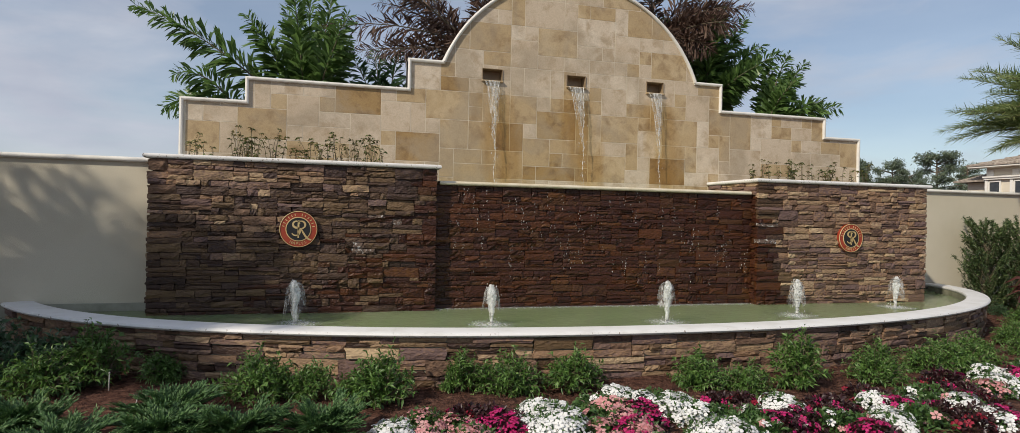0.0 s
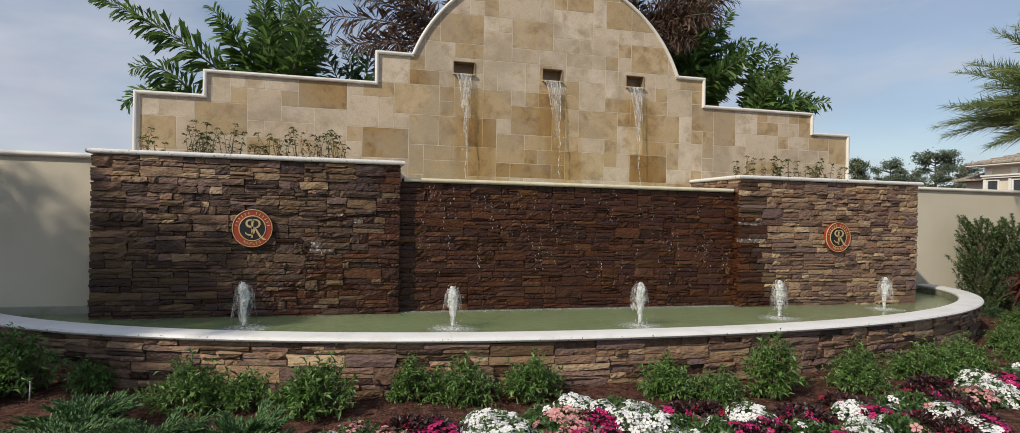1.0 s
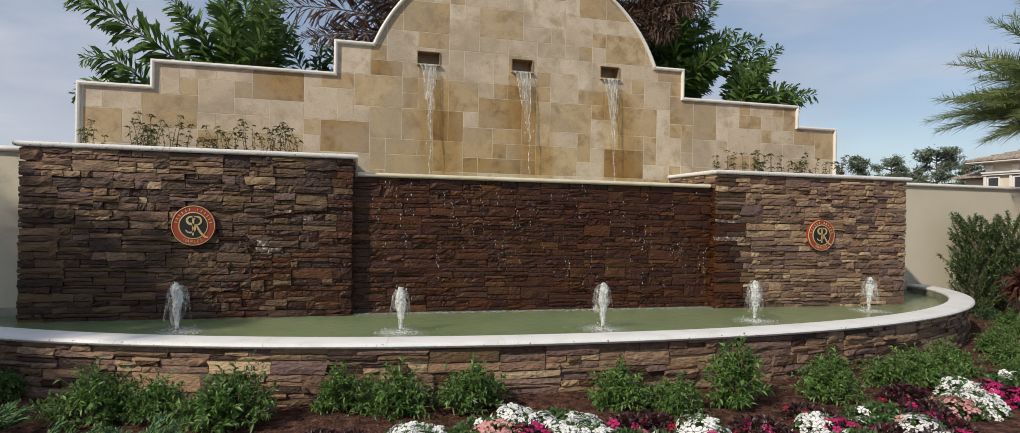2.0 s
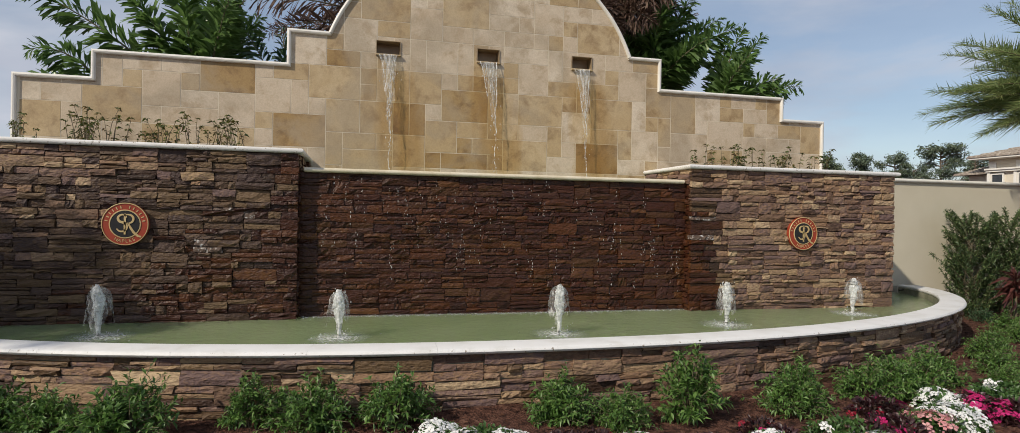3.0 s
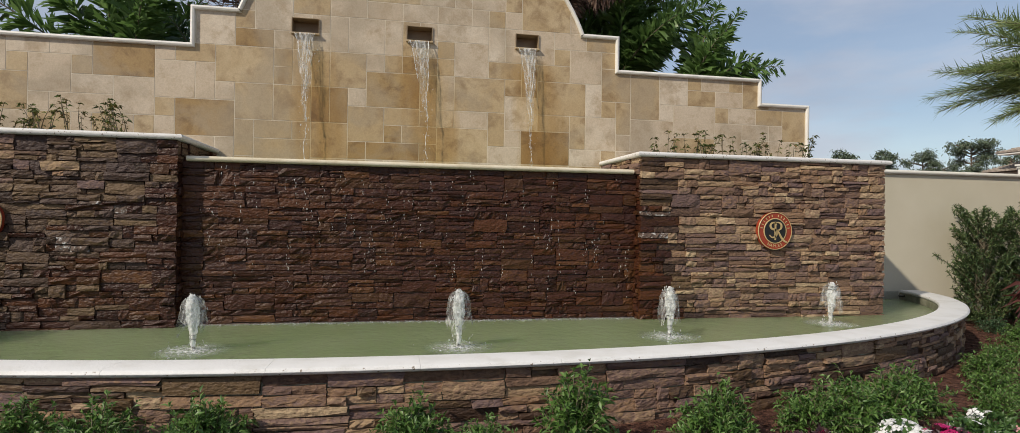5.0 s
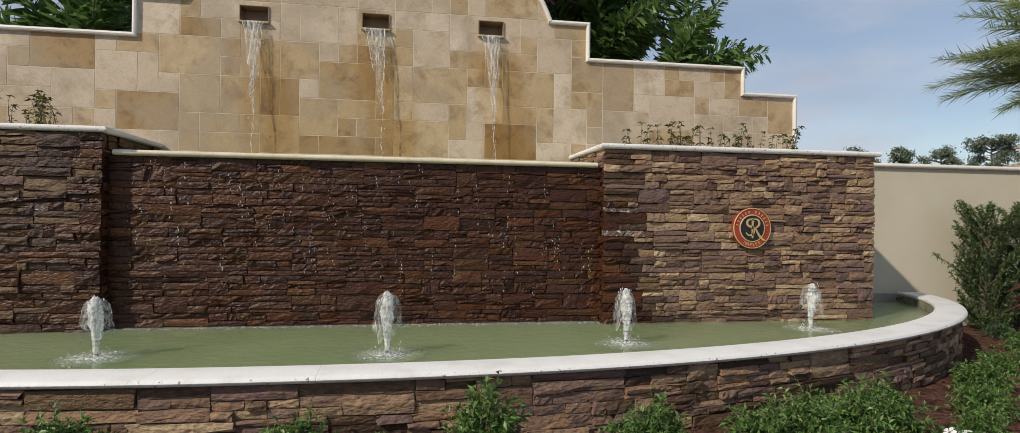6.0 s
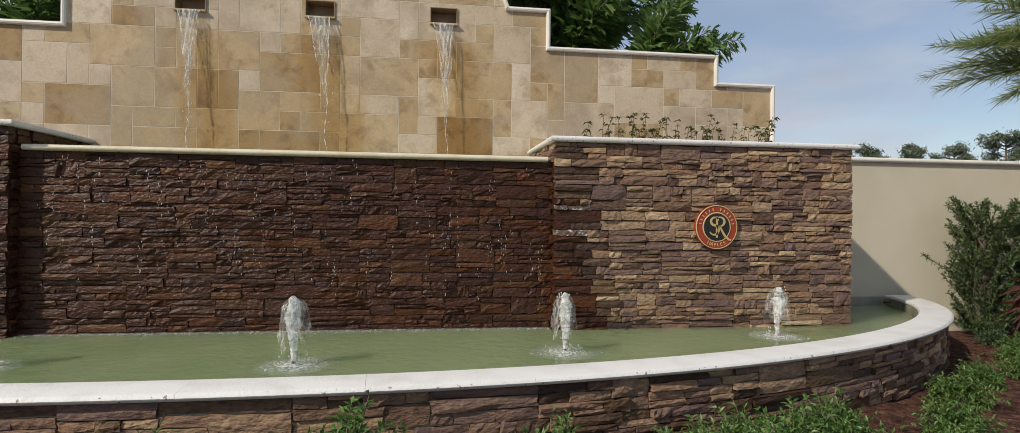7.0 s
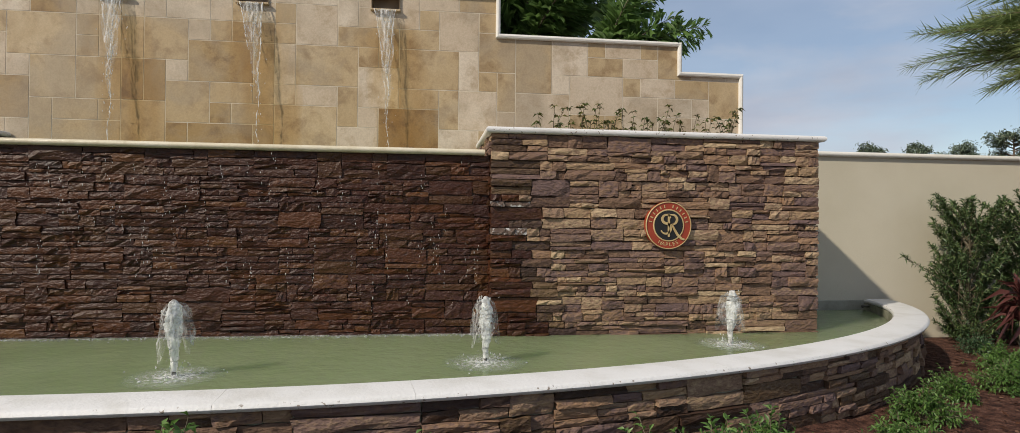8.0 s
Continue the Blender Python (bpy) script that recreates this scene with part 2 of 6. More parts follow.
MAROON_LEAF = material("maroon_leaf", [(0.022, 0.008, 0.010), (0.045, 0.014, 0.018), (0.05, 0.035, 0.02)], rough=0.45, translucent=0.2, spread=0.7)
STRAW = material("withered_leaf", [(0.16, 0.14, 0.11), (0.26, 0.23, 0.18), (0.34, 0.31, 0.26)], rough=0.8, spread=0.7)
STAKE = material("pale_plastic", [(0.42, 0.40, 0.36), (0.52, 0.50, 0.45)], rough=0.5)
GREEN_LEAF = material("bedding_green_leaf", [(0.030, 0.070, 0.018), (0.050, 0.110, 0.026), (0.075, 0.15, 0.038), (0.11, 0.19, 0.06)], rough=0.42, translucent=0.3, spread=0.7)
PLAQUE_RED = material("plaque_red", [(0.27, 0.036, 0.015), (0.33, 0.05, 0.022)], rough=0.45)
PLAQUE_BLACK = material("plaque_black", [(0.012, 0.012, 0.012), (0.02, 0.02, 0.02)], rough=0.4)
PLAQUE_GOLD = material("plaque_gold", [(0.46, 0.33, 0.15), (0.56, 0.43, 0.22)], rough=0.45)
ROOF = material("roof_tile", [(0.20, 0.165, 0.135), (0.29, 0.245, 0.20), (0.38, 0.33, 0.275)], rough=0.8, spread=0.8)
HOUSE = material("house_stucco", [(0.62, 0.56, 0.45), (0.68, 0.62, 0.51)], rough=0.85, scale=1)
HOUSE_TRIM = material("house_trim", [(0.74, 0.72, 0.66), (0.80, 0.78, 0.73)], rough=0.7)
DARK_PANE = material("window_pane", [(0.03, 0.035, 0.04), (0.05, 0.055, 0.06)], rough=0.1)
FAR_LEAF = material("far_tree_leaf", [(0.075, 0.105, 0.070), (0.11, 0.15, 0.09), (0.15, 0.19, 0.12)], rough=0.7, spread=0.8, scale=0.3)
NOZZLE = material("nozzle_brass", [(0.06, 0.055, 0.045), (0.10, 0.09, 0.07)], rough=0.4, metal=0.6)
BASIN_CORE = material("basin_concrete", [(0.16, 0.165, 0.11), (0.24, 0.235, 0.17), (0.31, 0.30, 0.23)], rough=0.6, scale=7, bump=0.004)
WATERLINE = material("waterline_render", [(0.27, 0.27, 0.21), (0.35, 0.34, 0.27), (0.40, 0.39, 0.32)], rough=0.6, scale=6, bump=0.003)
POOL_FLOOR = material("pool_floor", [(0.20, 0.25, 0.15), (0.26, 0.31, 0.19)], rough=0.8, scale=3)


def add_streaks(m, centres, top):
    """Mineral-stained, damp streaks on the tiles that the falling water wets."""
    nt = m.node_tree
    n, l = nt.nodes.new, nt.links.new
    bsdf = nt.nodes["Principled BSDF"]
    source = bsdf.inputs["Base Color"].links[0].from_socket
    geo, sep = n("ShaderNodeNewGeometry"), n("ShaderNodeSeparateXYZ")
    l(geo.outputs["Position"], sep.inputs[0])

    def calc(op, a, b):
        k = n("ShaderNodeMath")
        k.operation = op
        for i, v in enumerate((a, b)):
            if isinstance(v, (int, float)):
                k.inputs[i].default_value = v
            else:
                l(v, k.inputs[i])
        return k.outputs[0]

    nz = n("ShaderNodeTexNoise")
    nz.inputs["Scale"].default_value, nz.inputs["Detail"].default_value = 4.0, 5
    squash = n("ShaderNodeMapping")
    squash.inputs["Scale"].default_value = (1.6, 1.0, 0.35)
    l(geo.outputs["Position"], squash.inputs["Vector"]), l(squash.outputs["Vector"], nz.inputs["Vector"])
    wob = calc("MULTIPLY", calc("SUBTRACT", nz.outputs["Fac"], 0.5), 0.5)
    fall = calc("SUBTRACT", top, sep.outputs["Z"])
    total = None
    for c in centres:
        d = calc("ABSOLUTE", calc("ADD", calc("SUBTRACT", calc("SUBTRACT", sep.outputs["X"], c), calc("MULTIPLY", fall, 0.13)), wob), 0)
        s = calc("MAXIMUM", calc("SUBTRACT", 1.0, calc("DIVIDE", d, 0.34)), 0.0)
        total = s if total is None else calc("MAXIMUM", total, s)
    below = calc("MINIMUM", calc("MAXIMUM", calc("MULTIPLY", fall, 3.0), 0.0), 1.0)
    mask = calc("MULTIPLY", calc("POWER", total, 0.6), below)
    mix, dark = n("ShaderNodeMix"), n("ShaderNodeMix")
    for k in (mix, dark):
        k.data_type = "RGBA"
    dark.blend_type = "MULTIPLY"
    dark.inputs["Factor"].default_value = 1.0
    l(source, dark.inputs["A"])
    dark.inputs["B"].default_value = (0.80, 0.66, 0.40, 1)
    l(mask, mix.inputs["Factor"]), l(source, mix.inputs["A"]), l(dark.outputs["Result"], mix.inputs["B"])
    l(mix.outputs["Result"], bsdf.inputs["Base Color"])


for tile_mat in (TILE, TILE_TAN, TILE_OCHRE, GROUT):
    add_streaks(tile_mat, (-1.27, 0.03, 1.34), 3.56)


def pond_material():
    """Cloudy green pool water: a murky body under a glossy rippled surface."""
    m = bpy.data.materials.new("pool_water")
    m.use_nodes = True
    nt = m.node_tree
    n, l = nt.nodes.new, nt.links.new
    bsdf = nt.nodes["Principled BSDF"]
    geo, big, rip, rip2 = n("ShaderNodeNewGeometry"), n("ShaderNodeTexNoise"), n("ShaderNodeTexNoise"), n("ShaderNodeTexNoise")
    big.inputs["Scale"].default_value, big.inputs["Detail"].default_value = 0.9, 5
    rip.inputs["Scale"].default_value, rip.inputs["Detail"].default_value = 9.0, 4
    rip2.inputs["Scale"].default_value, rip2.inputs["Detail"].default_value = 34.0, 3
    for t in (big, rip, rip2):
        l(geo.outputs["Position"], t.inputs["Vector"])
    ramp = n("ShaderNodeValToRGB")
    e = ramp.color_ramp.elements
    e[0].position, e[1].position = 0.3, 0.7
    e[0].color, e[1].color = (0.18, 0.235, 0.115, 1), (0.235, 0.285, 0.155, 1)
    l(big.outputs["Fac"], ramp.inputs["Fac"]), l(ramp.outputs["Color"], bsdf.inputs["Base Color"])
    add = n("ShaderNodeMath")
    add.operation = "MULTIPLY_ADD"
    add.inputs[1].default_value = 0.35
    l(rip2.outputs["Fac"], add.inputs[0]), l(rip.outputs["Fac"], add.inputs[2])
    b = n("ShaderNodeBump")
    b.inputs["Strength"].default_value, b.inputs["Distance"].default_value = 0.6, 0.010
    l(add.outputs[0], b.inputs["Height"]), l(b.outputs["Normal"], bsdf.inputs["Normal"])
    bsdf.inputs["Roughness"].default_value, bsdf.inputs["IOR"].default_value = 0.16, 1.33
    bsdf.subsurface_method = "BURLEY"
    bsdf.inputs["Subsurface Weight"].default_value = 1.0
    bsdf.inputs["Subsurface Radius"].default_value = (0.8, 1.0, 0.6)
    bsdf.inputs["Subsurface Scale"].default_value = 0.55
    return m


def spray_material(name, white, stretch=0.3):
    """Aerated water: clear film with white froth in it."""
    m = bpy.data.materials.new(name)
    m.use_nodes = True
    nt = m.node_tree
    n, l = nt.nodes.new, nt.links.new
    bsdf, out = nt.nodes["Principled BSDF"], nt.nodes["Material Output"]
    bsdf.inputs["Base Color"].default_value = (0.93, 0.93, 0.92, 1)
    bsdf.inputs["Roughness"].default_value = 0.5
    clear, ms, geo, nz, ramp = n("ShaderNodeBsdfTransparent"), n("ShaderNodeMixShader"), n("ShaderNodeNewGeometry"), n("ShaderNodeTexNoise"), n("ShaderNodeValToRGB")
    clear.inputs["Color"].default_value = (0.93, 0.95, 0.95, 1)
    nz.inputs["Scale"].default_value, nz.inputs["Detail"].default_value = 45, 6
    flow = n("ShaderNodeMapping")
    flow.inputs["Scale"].default_value = (1, 1, stretch)
    l(geo.outputs["Position"], flow.inputs["Vector"]), l(flow.outputs["Vector"], nz.inputs["Vector"]), l(nz.outputs["Fac"], ramp.inputs["Fac"])
    e = ramp.color_ramp.elements
    e[0].position, e[1].position = 0.60 - 0.3 * white, 0.86 - 0.2 * white
    low, high = 0.04 + 0.15 * white * white, 0.30 + 0.42 * white
    e[0].color, e[1].color = (low, low, low, 1), (high, high, high, 1)
    l(ramp.outputs["Color"], ms.inputs["Fac"])
    l(clear.outputs["BSDF"], ms.inputs[1]), l(bsdf.outputs["BSDF"], ms.inputs[2])
    l(ms.outputs["Shader"], out.inputs["Surface"])
    return m


def milky_material():
    """Milky churned water: white froth in clear film, thinning out from the foot of a jet."""
    m = spray_material("milky_froth", 0.5, 1.0)
    nt = m.node_tree
    n, l = nt.nodes.new, nt.links.new
    ms = nt.nodes["Mix Shader"]
    froth = ms.inputs["Fac"].links[0].from_socket
    tc, far, fade, mul = n("ShaderNodeTexCoord"), n("ShaderNodeVectorMath"), n("ShaderNodeMapRange"), n("ShaderNodeMath")
    far.operation, mul.operation = "LENGTH", "MULTIPLY"
    fade.inputs["From Min"].default_value, fade.inputs["From Max"].default_value = 0.03, 0.30
    fade.inputs["To Min"].default_value, fade.inputs["To Max"].default_value = 2.1, 0.0
    l(tc.outputs["Object"], far.inputs[0]), l(far.outputs["Value"], fade.inputs["Value"])
    l(froth, mul.inputs[0]), l(fade.outputs["Result"], mul.inputs[1]), l(mul.outputs[0], ms.inputs["Fac"])
    return m


POND = pond_material()
MILKY = milky_material()
SPRAY, FILM, FROTH, SHEET = spray_material("froth_column", 0.95), spray_material("water_film", 0.42), spray_material("splash_foam", 0.62), spray_material("water_sheet", 0.52, 0.18)

# ---- builders ----


def mesh_of(name, verts, faces, mat, smooth=False):
    me = bpy.data.meshes.new(name)
    me.from_pydata([tuple(v) for v in verts], [], [tuple(f) for f in faces])
    me.update()
    if mat:
        me.materials.append(mat)
    if smooth:
        me.polygons.foreach_set("use_smooth", [True] * len(me.polygons))
    return me


def bm_mesh(name, bm, mat, smooth=False):
    me = bpy.data.meshes.new(name)
    bmesh.ops.recalc_face_normals(bm, faces=bm.faces)
    bm.to_mesh(me)
    bm.free()
    me.materials.append(mat)
    if smooth:
        me.polygons.foreach_set("use_smooth", [True] * len(me.polygons))
    return me


def part(name, data, parent, label="", kind=""):
    ob = new(name, data)
    ob.parent = parent
    return tagged(ob, label, kind=kind)


def thing(name, label, category, at=(0, 0, 0), group="", kind=""):
    ob = new(name)
    ob.empty_display_size = 0.1
    ob.location = at
    return tagged(ob, label, category, group, kind)


def box(bm, x0, x1, y0, y1, z0, z1, bevel=0.0):
    made = bmesh.ops.create_cube(bm, size=1.0, matrix=Matrix.LocRotScale(((x0 + x1) / 2, (y0 + y1) / 2, (z0 + z1) / 2), None, (x1 - x0, y1 - y0, z1 - z0)))
    if bevel:
        edges = {e for v in made["verts"] for e in v.link_edges}
        bmesh.ops.bevel(bm, geom=list(edges), offset=bevel, segments=2, affect="EDGES", profile=0.5)


def box_mesh(name, mat, *boxes, bevel=0.0):
    bm = bmesh.new()
    for b in boxes:
        box(bm, *b, bevel=bevel)
    return bm_mesh(name, bm, mat)


def sweep(name, profile, path, mat, closed=False, smooth=True):
    """Sweeps a closed profile of (outward, up) points along a flat path of (x, y, nx, ny, z)."""
    verts, faces, k = [], [], len(profile)
    for x, y, nx, ny, z in path:
        verts += [(x + nx * o, y + ny * o, z + u) for o, u in profile]
    rows = len(path)
    for i in range(rows if closed else rows - 1):
        j = (i + 1) % rows
        for a in range(k):
            b = (a + 1) % k
            faces.append((i * k + a, j * k + a, j * k + b, i * k + b))
    if not closed:
        faces += [tuple(range(k))[::-1], tuple(range((rows - 1) * k, rows * k))]
    me = mesh_of(name, verts, faces, mat)
    bm = bmesh.new()
    bm.from_mesh(me)
    bmesh.ops.recalc_face_normals(bm, faces=bm.faces)
    bm.to_mesh(me)
    bm.free()
    if smooth:
        me.polygons.foreach_set("use_smooth", [True] * len(me.polygons))
        me.set_sharp_from_angle(angle=radians(50))
    return me


def tube(rings, sides=6):
    """Verts and faces of a tube through (place, radius) rings."""
    verts, faces = [], []
    for i, (p, r) in enumerate(rings):
        p = Vector(p)
        ahead = Vector(rings[min(i + 1, len(rings) - 1)][0]) - Vector(rings[max(i - 1, 0)][0])
        q = ahead.to_track_quat("Z", "Y") if ahead.length > 1e-6 else Euler((0, 0, 0)).to_quaternion()
        for a in range(sides):
            t = 2 * math.pi * a / sides
            verts.append(p + q @ Vector((math.cos(t) * r, math.sin(t) * r, 0)))
    for i in range(len(rings) - 1):
        for a in range(sides):
            b = (a + 1) % sides
            faces.append((i * sides + a, i * sides + b, (i + 1) * sides + b, (i + 1) * sides + a))
    faces += [tuple(range(sides))[::-1], tuple(range((len(rings) - 1) * sides, len(rings) * sides))]
    return verts, faces


def join(pieces):
    verts, faces = [], []
    for v, f in pieces:
        k = len(verts)
        verts += list(v)
        faces += [tuple(i + k for i in q) for q in f]
    return verts, faces


def leaves(name, base, way, length, width, mat, rng, droop=0.15, fold=0.25, wide_at=0.45):
    """A mesh of folded leaves: arrays of places, directions, lengths and widths."""
    base, way = np.asarray(base, float), np.asarray(way, float)
    n = len(base)
    way = way / np.maximum(np.linalg.norm(way, axis=1, keepdims=True), 1e-6)
    length, width = np.broadcast_to(length, n)[:, None], np.broadcast_to(width, n)[:, None]
    up = rng.normal(0, 0.5, (n, 3)) + np.array((0, 0, 1.0))
    side = np.cross(way, up)
    side /= np.maximum(np.linalg.norm(side, axis=1, keepdims=True), 1e-6)
    nor = np.cross(side, way)
    mid = base + way * length * wide_at + nor * length * 0.06
    tip = base + way * length - np.array((0, 0, 1.0)) * length * droop
    left, right = mid + side * width * 0.5 + nor * width * fold, mid - side * width * 0.5 + nor * width * fold
    verts = np.stack((base, right, tip, left, mid), axis=1).reshape(-1, 3)
    tri = np.array(((0, 1, 4), (1, 2, 4), (4, 2, 3), (0, 4, 3)))
    faces = (np.arange(n)[:, None, None] * 5 + tri[None]).reshape(-1, 3)
    me = bpy.data.meshes.new(name)
    me.vertices.add(len(verts)), me.loops.add(faces.size), me.polygons.add(len(faces))
    me.vertices.foreach_set("co", verts.ravel())
    me.loops.foreach_set("vertex_index", faces.ravel())
    me.polygons.foreach_set("loop_start", np.arange(0, faces.size, 3))
    me.materials.append(mat)
    me.update(calc_edges=True)
    me.validate()
    return me


def fishtails(name, base, way, length, width, mat, rng, droop=0.2):
    """A mesh of wedge-shaped leaflets that widen to a ragged, notched tip, as foxtail palms carry them."""
    base, way = np.asarray(base, float), np.asarray(way, float)
    n = len(base)
    way = way / np.maximum(np.linalg.norm(way, axis=1, keepdims=True), 1e-6)
    length, width = np.broadcast_to(length, n)[:, None], np.broadcast_to(width, n)[:, None]
    up = rng.normal(0, 0.7, (n, 3)) + np.array((0, 0, 1.0))
    side = np.cross(way, up)
    side /= np.maximum(np.linalg.norm(side, axis=1, keepdims=True), 1e-6)
    nor = np.cross(side, way)
    sag = np.array((0, 0, -1.0)) * length * droop
    mid = base + way * length * 0.5 + sag * 0.25 + nor * width * 0.2
    reach = rng.uniform(0.86, 1.05, (n, 3))
    rows = (base, mid - side * width * 0.36, base + way * length * reach[:, :1] + sag - side * width * 0.5,
            base + way * length * (reach[:, 1:2] - 0.16) + sag * 0.8 + nor * width * 0.15,
            base + way * length * reach[:, 2:] + sag + side * width * 0.5, mid + side * width * 0.36)
    verts = np.stack(rows, axis=1).reshape(-1, 3)
    tri = np.array(((0, 1, 3), (1, 2, 3), (0, 3, 5), (5, 3, 4)))
    faces = (np.arange(n)[:, None, None] * 6 + tri[None]).reshape(-1, 3)
    me = bpy.data.meshes.new(name)
    me.vertices.add(len(verts)), me.loops.add(faces.size), me.polygons.add(len(faces))
    me.vertices.foreach_set("co", verts.ravel())
    me.loops.foreach_set("vertex_index", faces.ravel())
    me.polygons.foreach_set("loop_start", np.arange(0, faces.size, 3))
    me.materials.append(mat)
    me.update(calc_edges=True)
    me.validate()
    return me


def rand_dirs(rng, n, lift=0.0):
    d = rng.normal(0, 1, (n, 3))
    d[:, 2] += lift
    return d / np.linalg.norm(d, axis=1, keepdims=True)

# ---- plan ----
GROUND_Z, WATER_Z, RIM_Z = 0.05, 0.40, 0.525
PIER_TOP, MID_TOP = 2.19, 2.005
LEFT_PIER, RIGHT_PIER = (-5.45, -2.26), (2.31, 5.33)
MID_Y, BACK_Y, GARDEN_Y, WEST_Y = 0.13, 1.235, 1.5, 0.4
RIM_X, RIM_Y, RIM_A = -0.178, -2.002, 7.028          # middle, front and half length of the rim's inner edge
CAP_W = 0.285
ARCH_Z, ARCH_R = 3.0, 2.19


def rim_rise(u):
    """How far the rim has come back at a share u of its half length."""
    u = np.asarray(u, dtype=float)
    w = np.minimum(np.abs(u), 1.0)
    return np.where(u > 0, 3.78 * (1 - (1 - w ** 2.149) ** 0.5), 4.497 * (1 - (1 - w ** 2.22) ** 0.419))


def rim_path(offset, n=150, z=0.0):
    """The basin's edge: a long flattened arc that tightens into the garden walls at both ends; rows of x, y, nx, ny, z."""
    inner = []
    for i in range(n + 1):
        u = math.sin(-1.40 + 2.86 * i / n)
        y = RIM_Y + float(rim_rise(u))
        if (u > 0 and y > GARDEN_Y + 0.05) or (u < 0 and y > WEST_Y + 0.1):
            continue
        inner.append((RIM_X + RIM_A * u, y))
    pts = []
    for i, (x, y) in enumerate(inner):
        a, b = inner[max(0, i - 1)], inner[min(len(inner) - 1, i + 1)]
        q = math.hypot(b[0] - a[0], b[1] - a[1])
        nx, ny = (b[1] - a[1]) / q, -(b[0] - a[0]) / q
        pts.append((x + nx * offset, y + ny * offset, nx, ny, z))
    return pts


def outside_basin(x, y, gap):
    u = (x - RIM_X) / (RIM_A + gap)
    return (y < RIM_Y - gap + 1.05 * rim_rise(u)) | (np.abs(u) > 1)


# ---- ground ----


def build_ground():
    rng = np.random.default_rng(3)
    xs = np.concatenate((np.linspace(-600, -14, 14), np.linspace(-12, 12, 97), np.linspace(14, 600, 14)))
    ys = np.concatenate((np.linspace(-300, -12, 8), np.linspace(-10, 3, 53), np.linspace(5, 700, 14)))
    verts, faces = [], []
    for y in ys:
        for x in xs:
            z = GROUND_Z
            if -11 < x < 11 and -9 < y < 2:
                z += 0.05 * noise.noise((x * 0.9, y * 0.9, 0)) + 0.02 * noise.noise((x * 4, y * 4, 3))
            verts.append((x, y, z))
    w = len(xs)
    for j in range(len(ys) - 1):
        for i in range(w - 1):
            faces.append((j * w + i, j * w + i + 1, (j + 1) * w + i + 1, (j + 1) * w + i))
    ob = new("ground", mesh_of("ground", verts, faces, MULCH, smooth=True))
    tagged(ob, "dark reddish-brown bark mulch over the planting bed", "ground", kind="structure")
    n = 9000
    x, y = rng.uniform(-8, 9, n), rng.uniform(-4.6, 0.9, n)
    keep = outside_basin(x, y, 0.27)
    x, y = x[keep], y[keep]
    z = np.array([GROUND_Z + 0.05 * noise.noise((a * 0.9, b * 0.9, 0)) + 0.02 * noise.noise((a * 4, b * 4, 3)) + 0.012 for a, b in zip(x, y)])
    d = rng.normal(0, 1, (len(x), 3)) * np.array((1, 1, 0.25))
    me = leaves("mulch_chips", np.stack((x, y, z), 1), d, rng.uniform(0.02, 0.075, len(x)), rng.uniform(0.008, 0.02, len(x)), CHIP, rng, droop=0.0)
    tagged(new("mulch_chips", me), "loose shredded bark chips lying on the mulch bed", "mulch", kind="stuff")


build_ground()


# ---- garden wall ----


def build_garden_wall(name, x0, x1, y, top, label):
    wall = tagged(new(name, box_mesh(name, STUCCO, (x0, x1, y, y + 0.2, -0.1, top))), label, "wall", kind="structure")
    prof = [(-0.03, 0.0), (-0.045, 0.012), (-0.05, 0.03), (-0.042, 0.048), (-0.028, 0.058), (0.23, 0.058), (0.25, 0.03), (0.23, 0.0)]
    part("coping", sweep("wall_coping", prof, [(x0, y, 0, 1, top), (x1, y, 0, 1, top)], TRIM), wall, "thin white rounded wall coping")


build_garden_wall("wall_west", -30.0, LEFT_PIER[0] + 0.03, WEST_Y, 2.112, "cream stucco garden wall with a white rounded coping, dappled with shade")
build_garden_wall("wall_east", 5.22, 60.0, GARDEN_Y, 2.185, "cream stucco garden wall with a white rounded coping")


# ---- basin ----


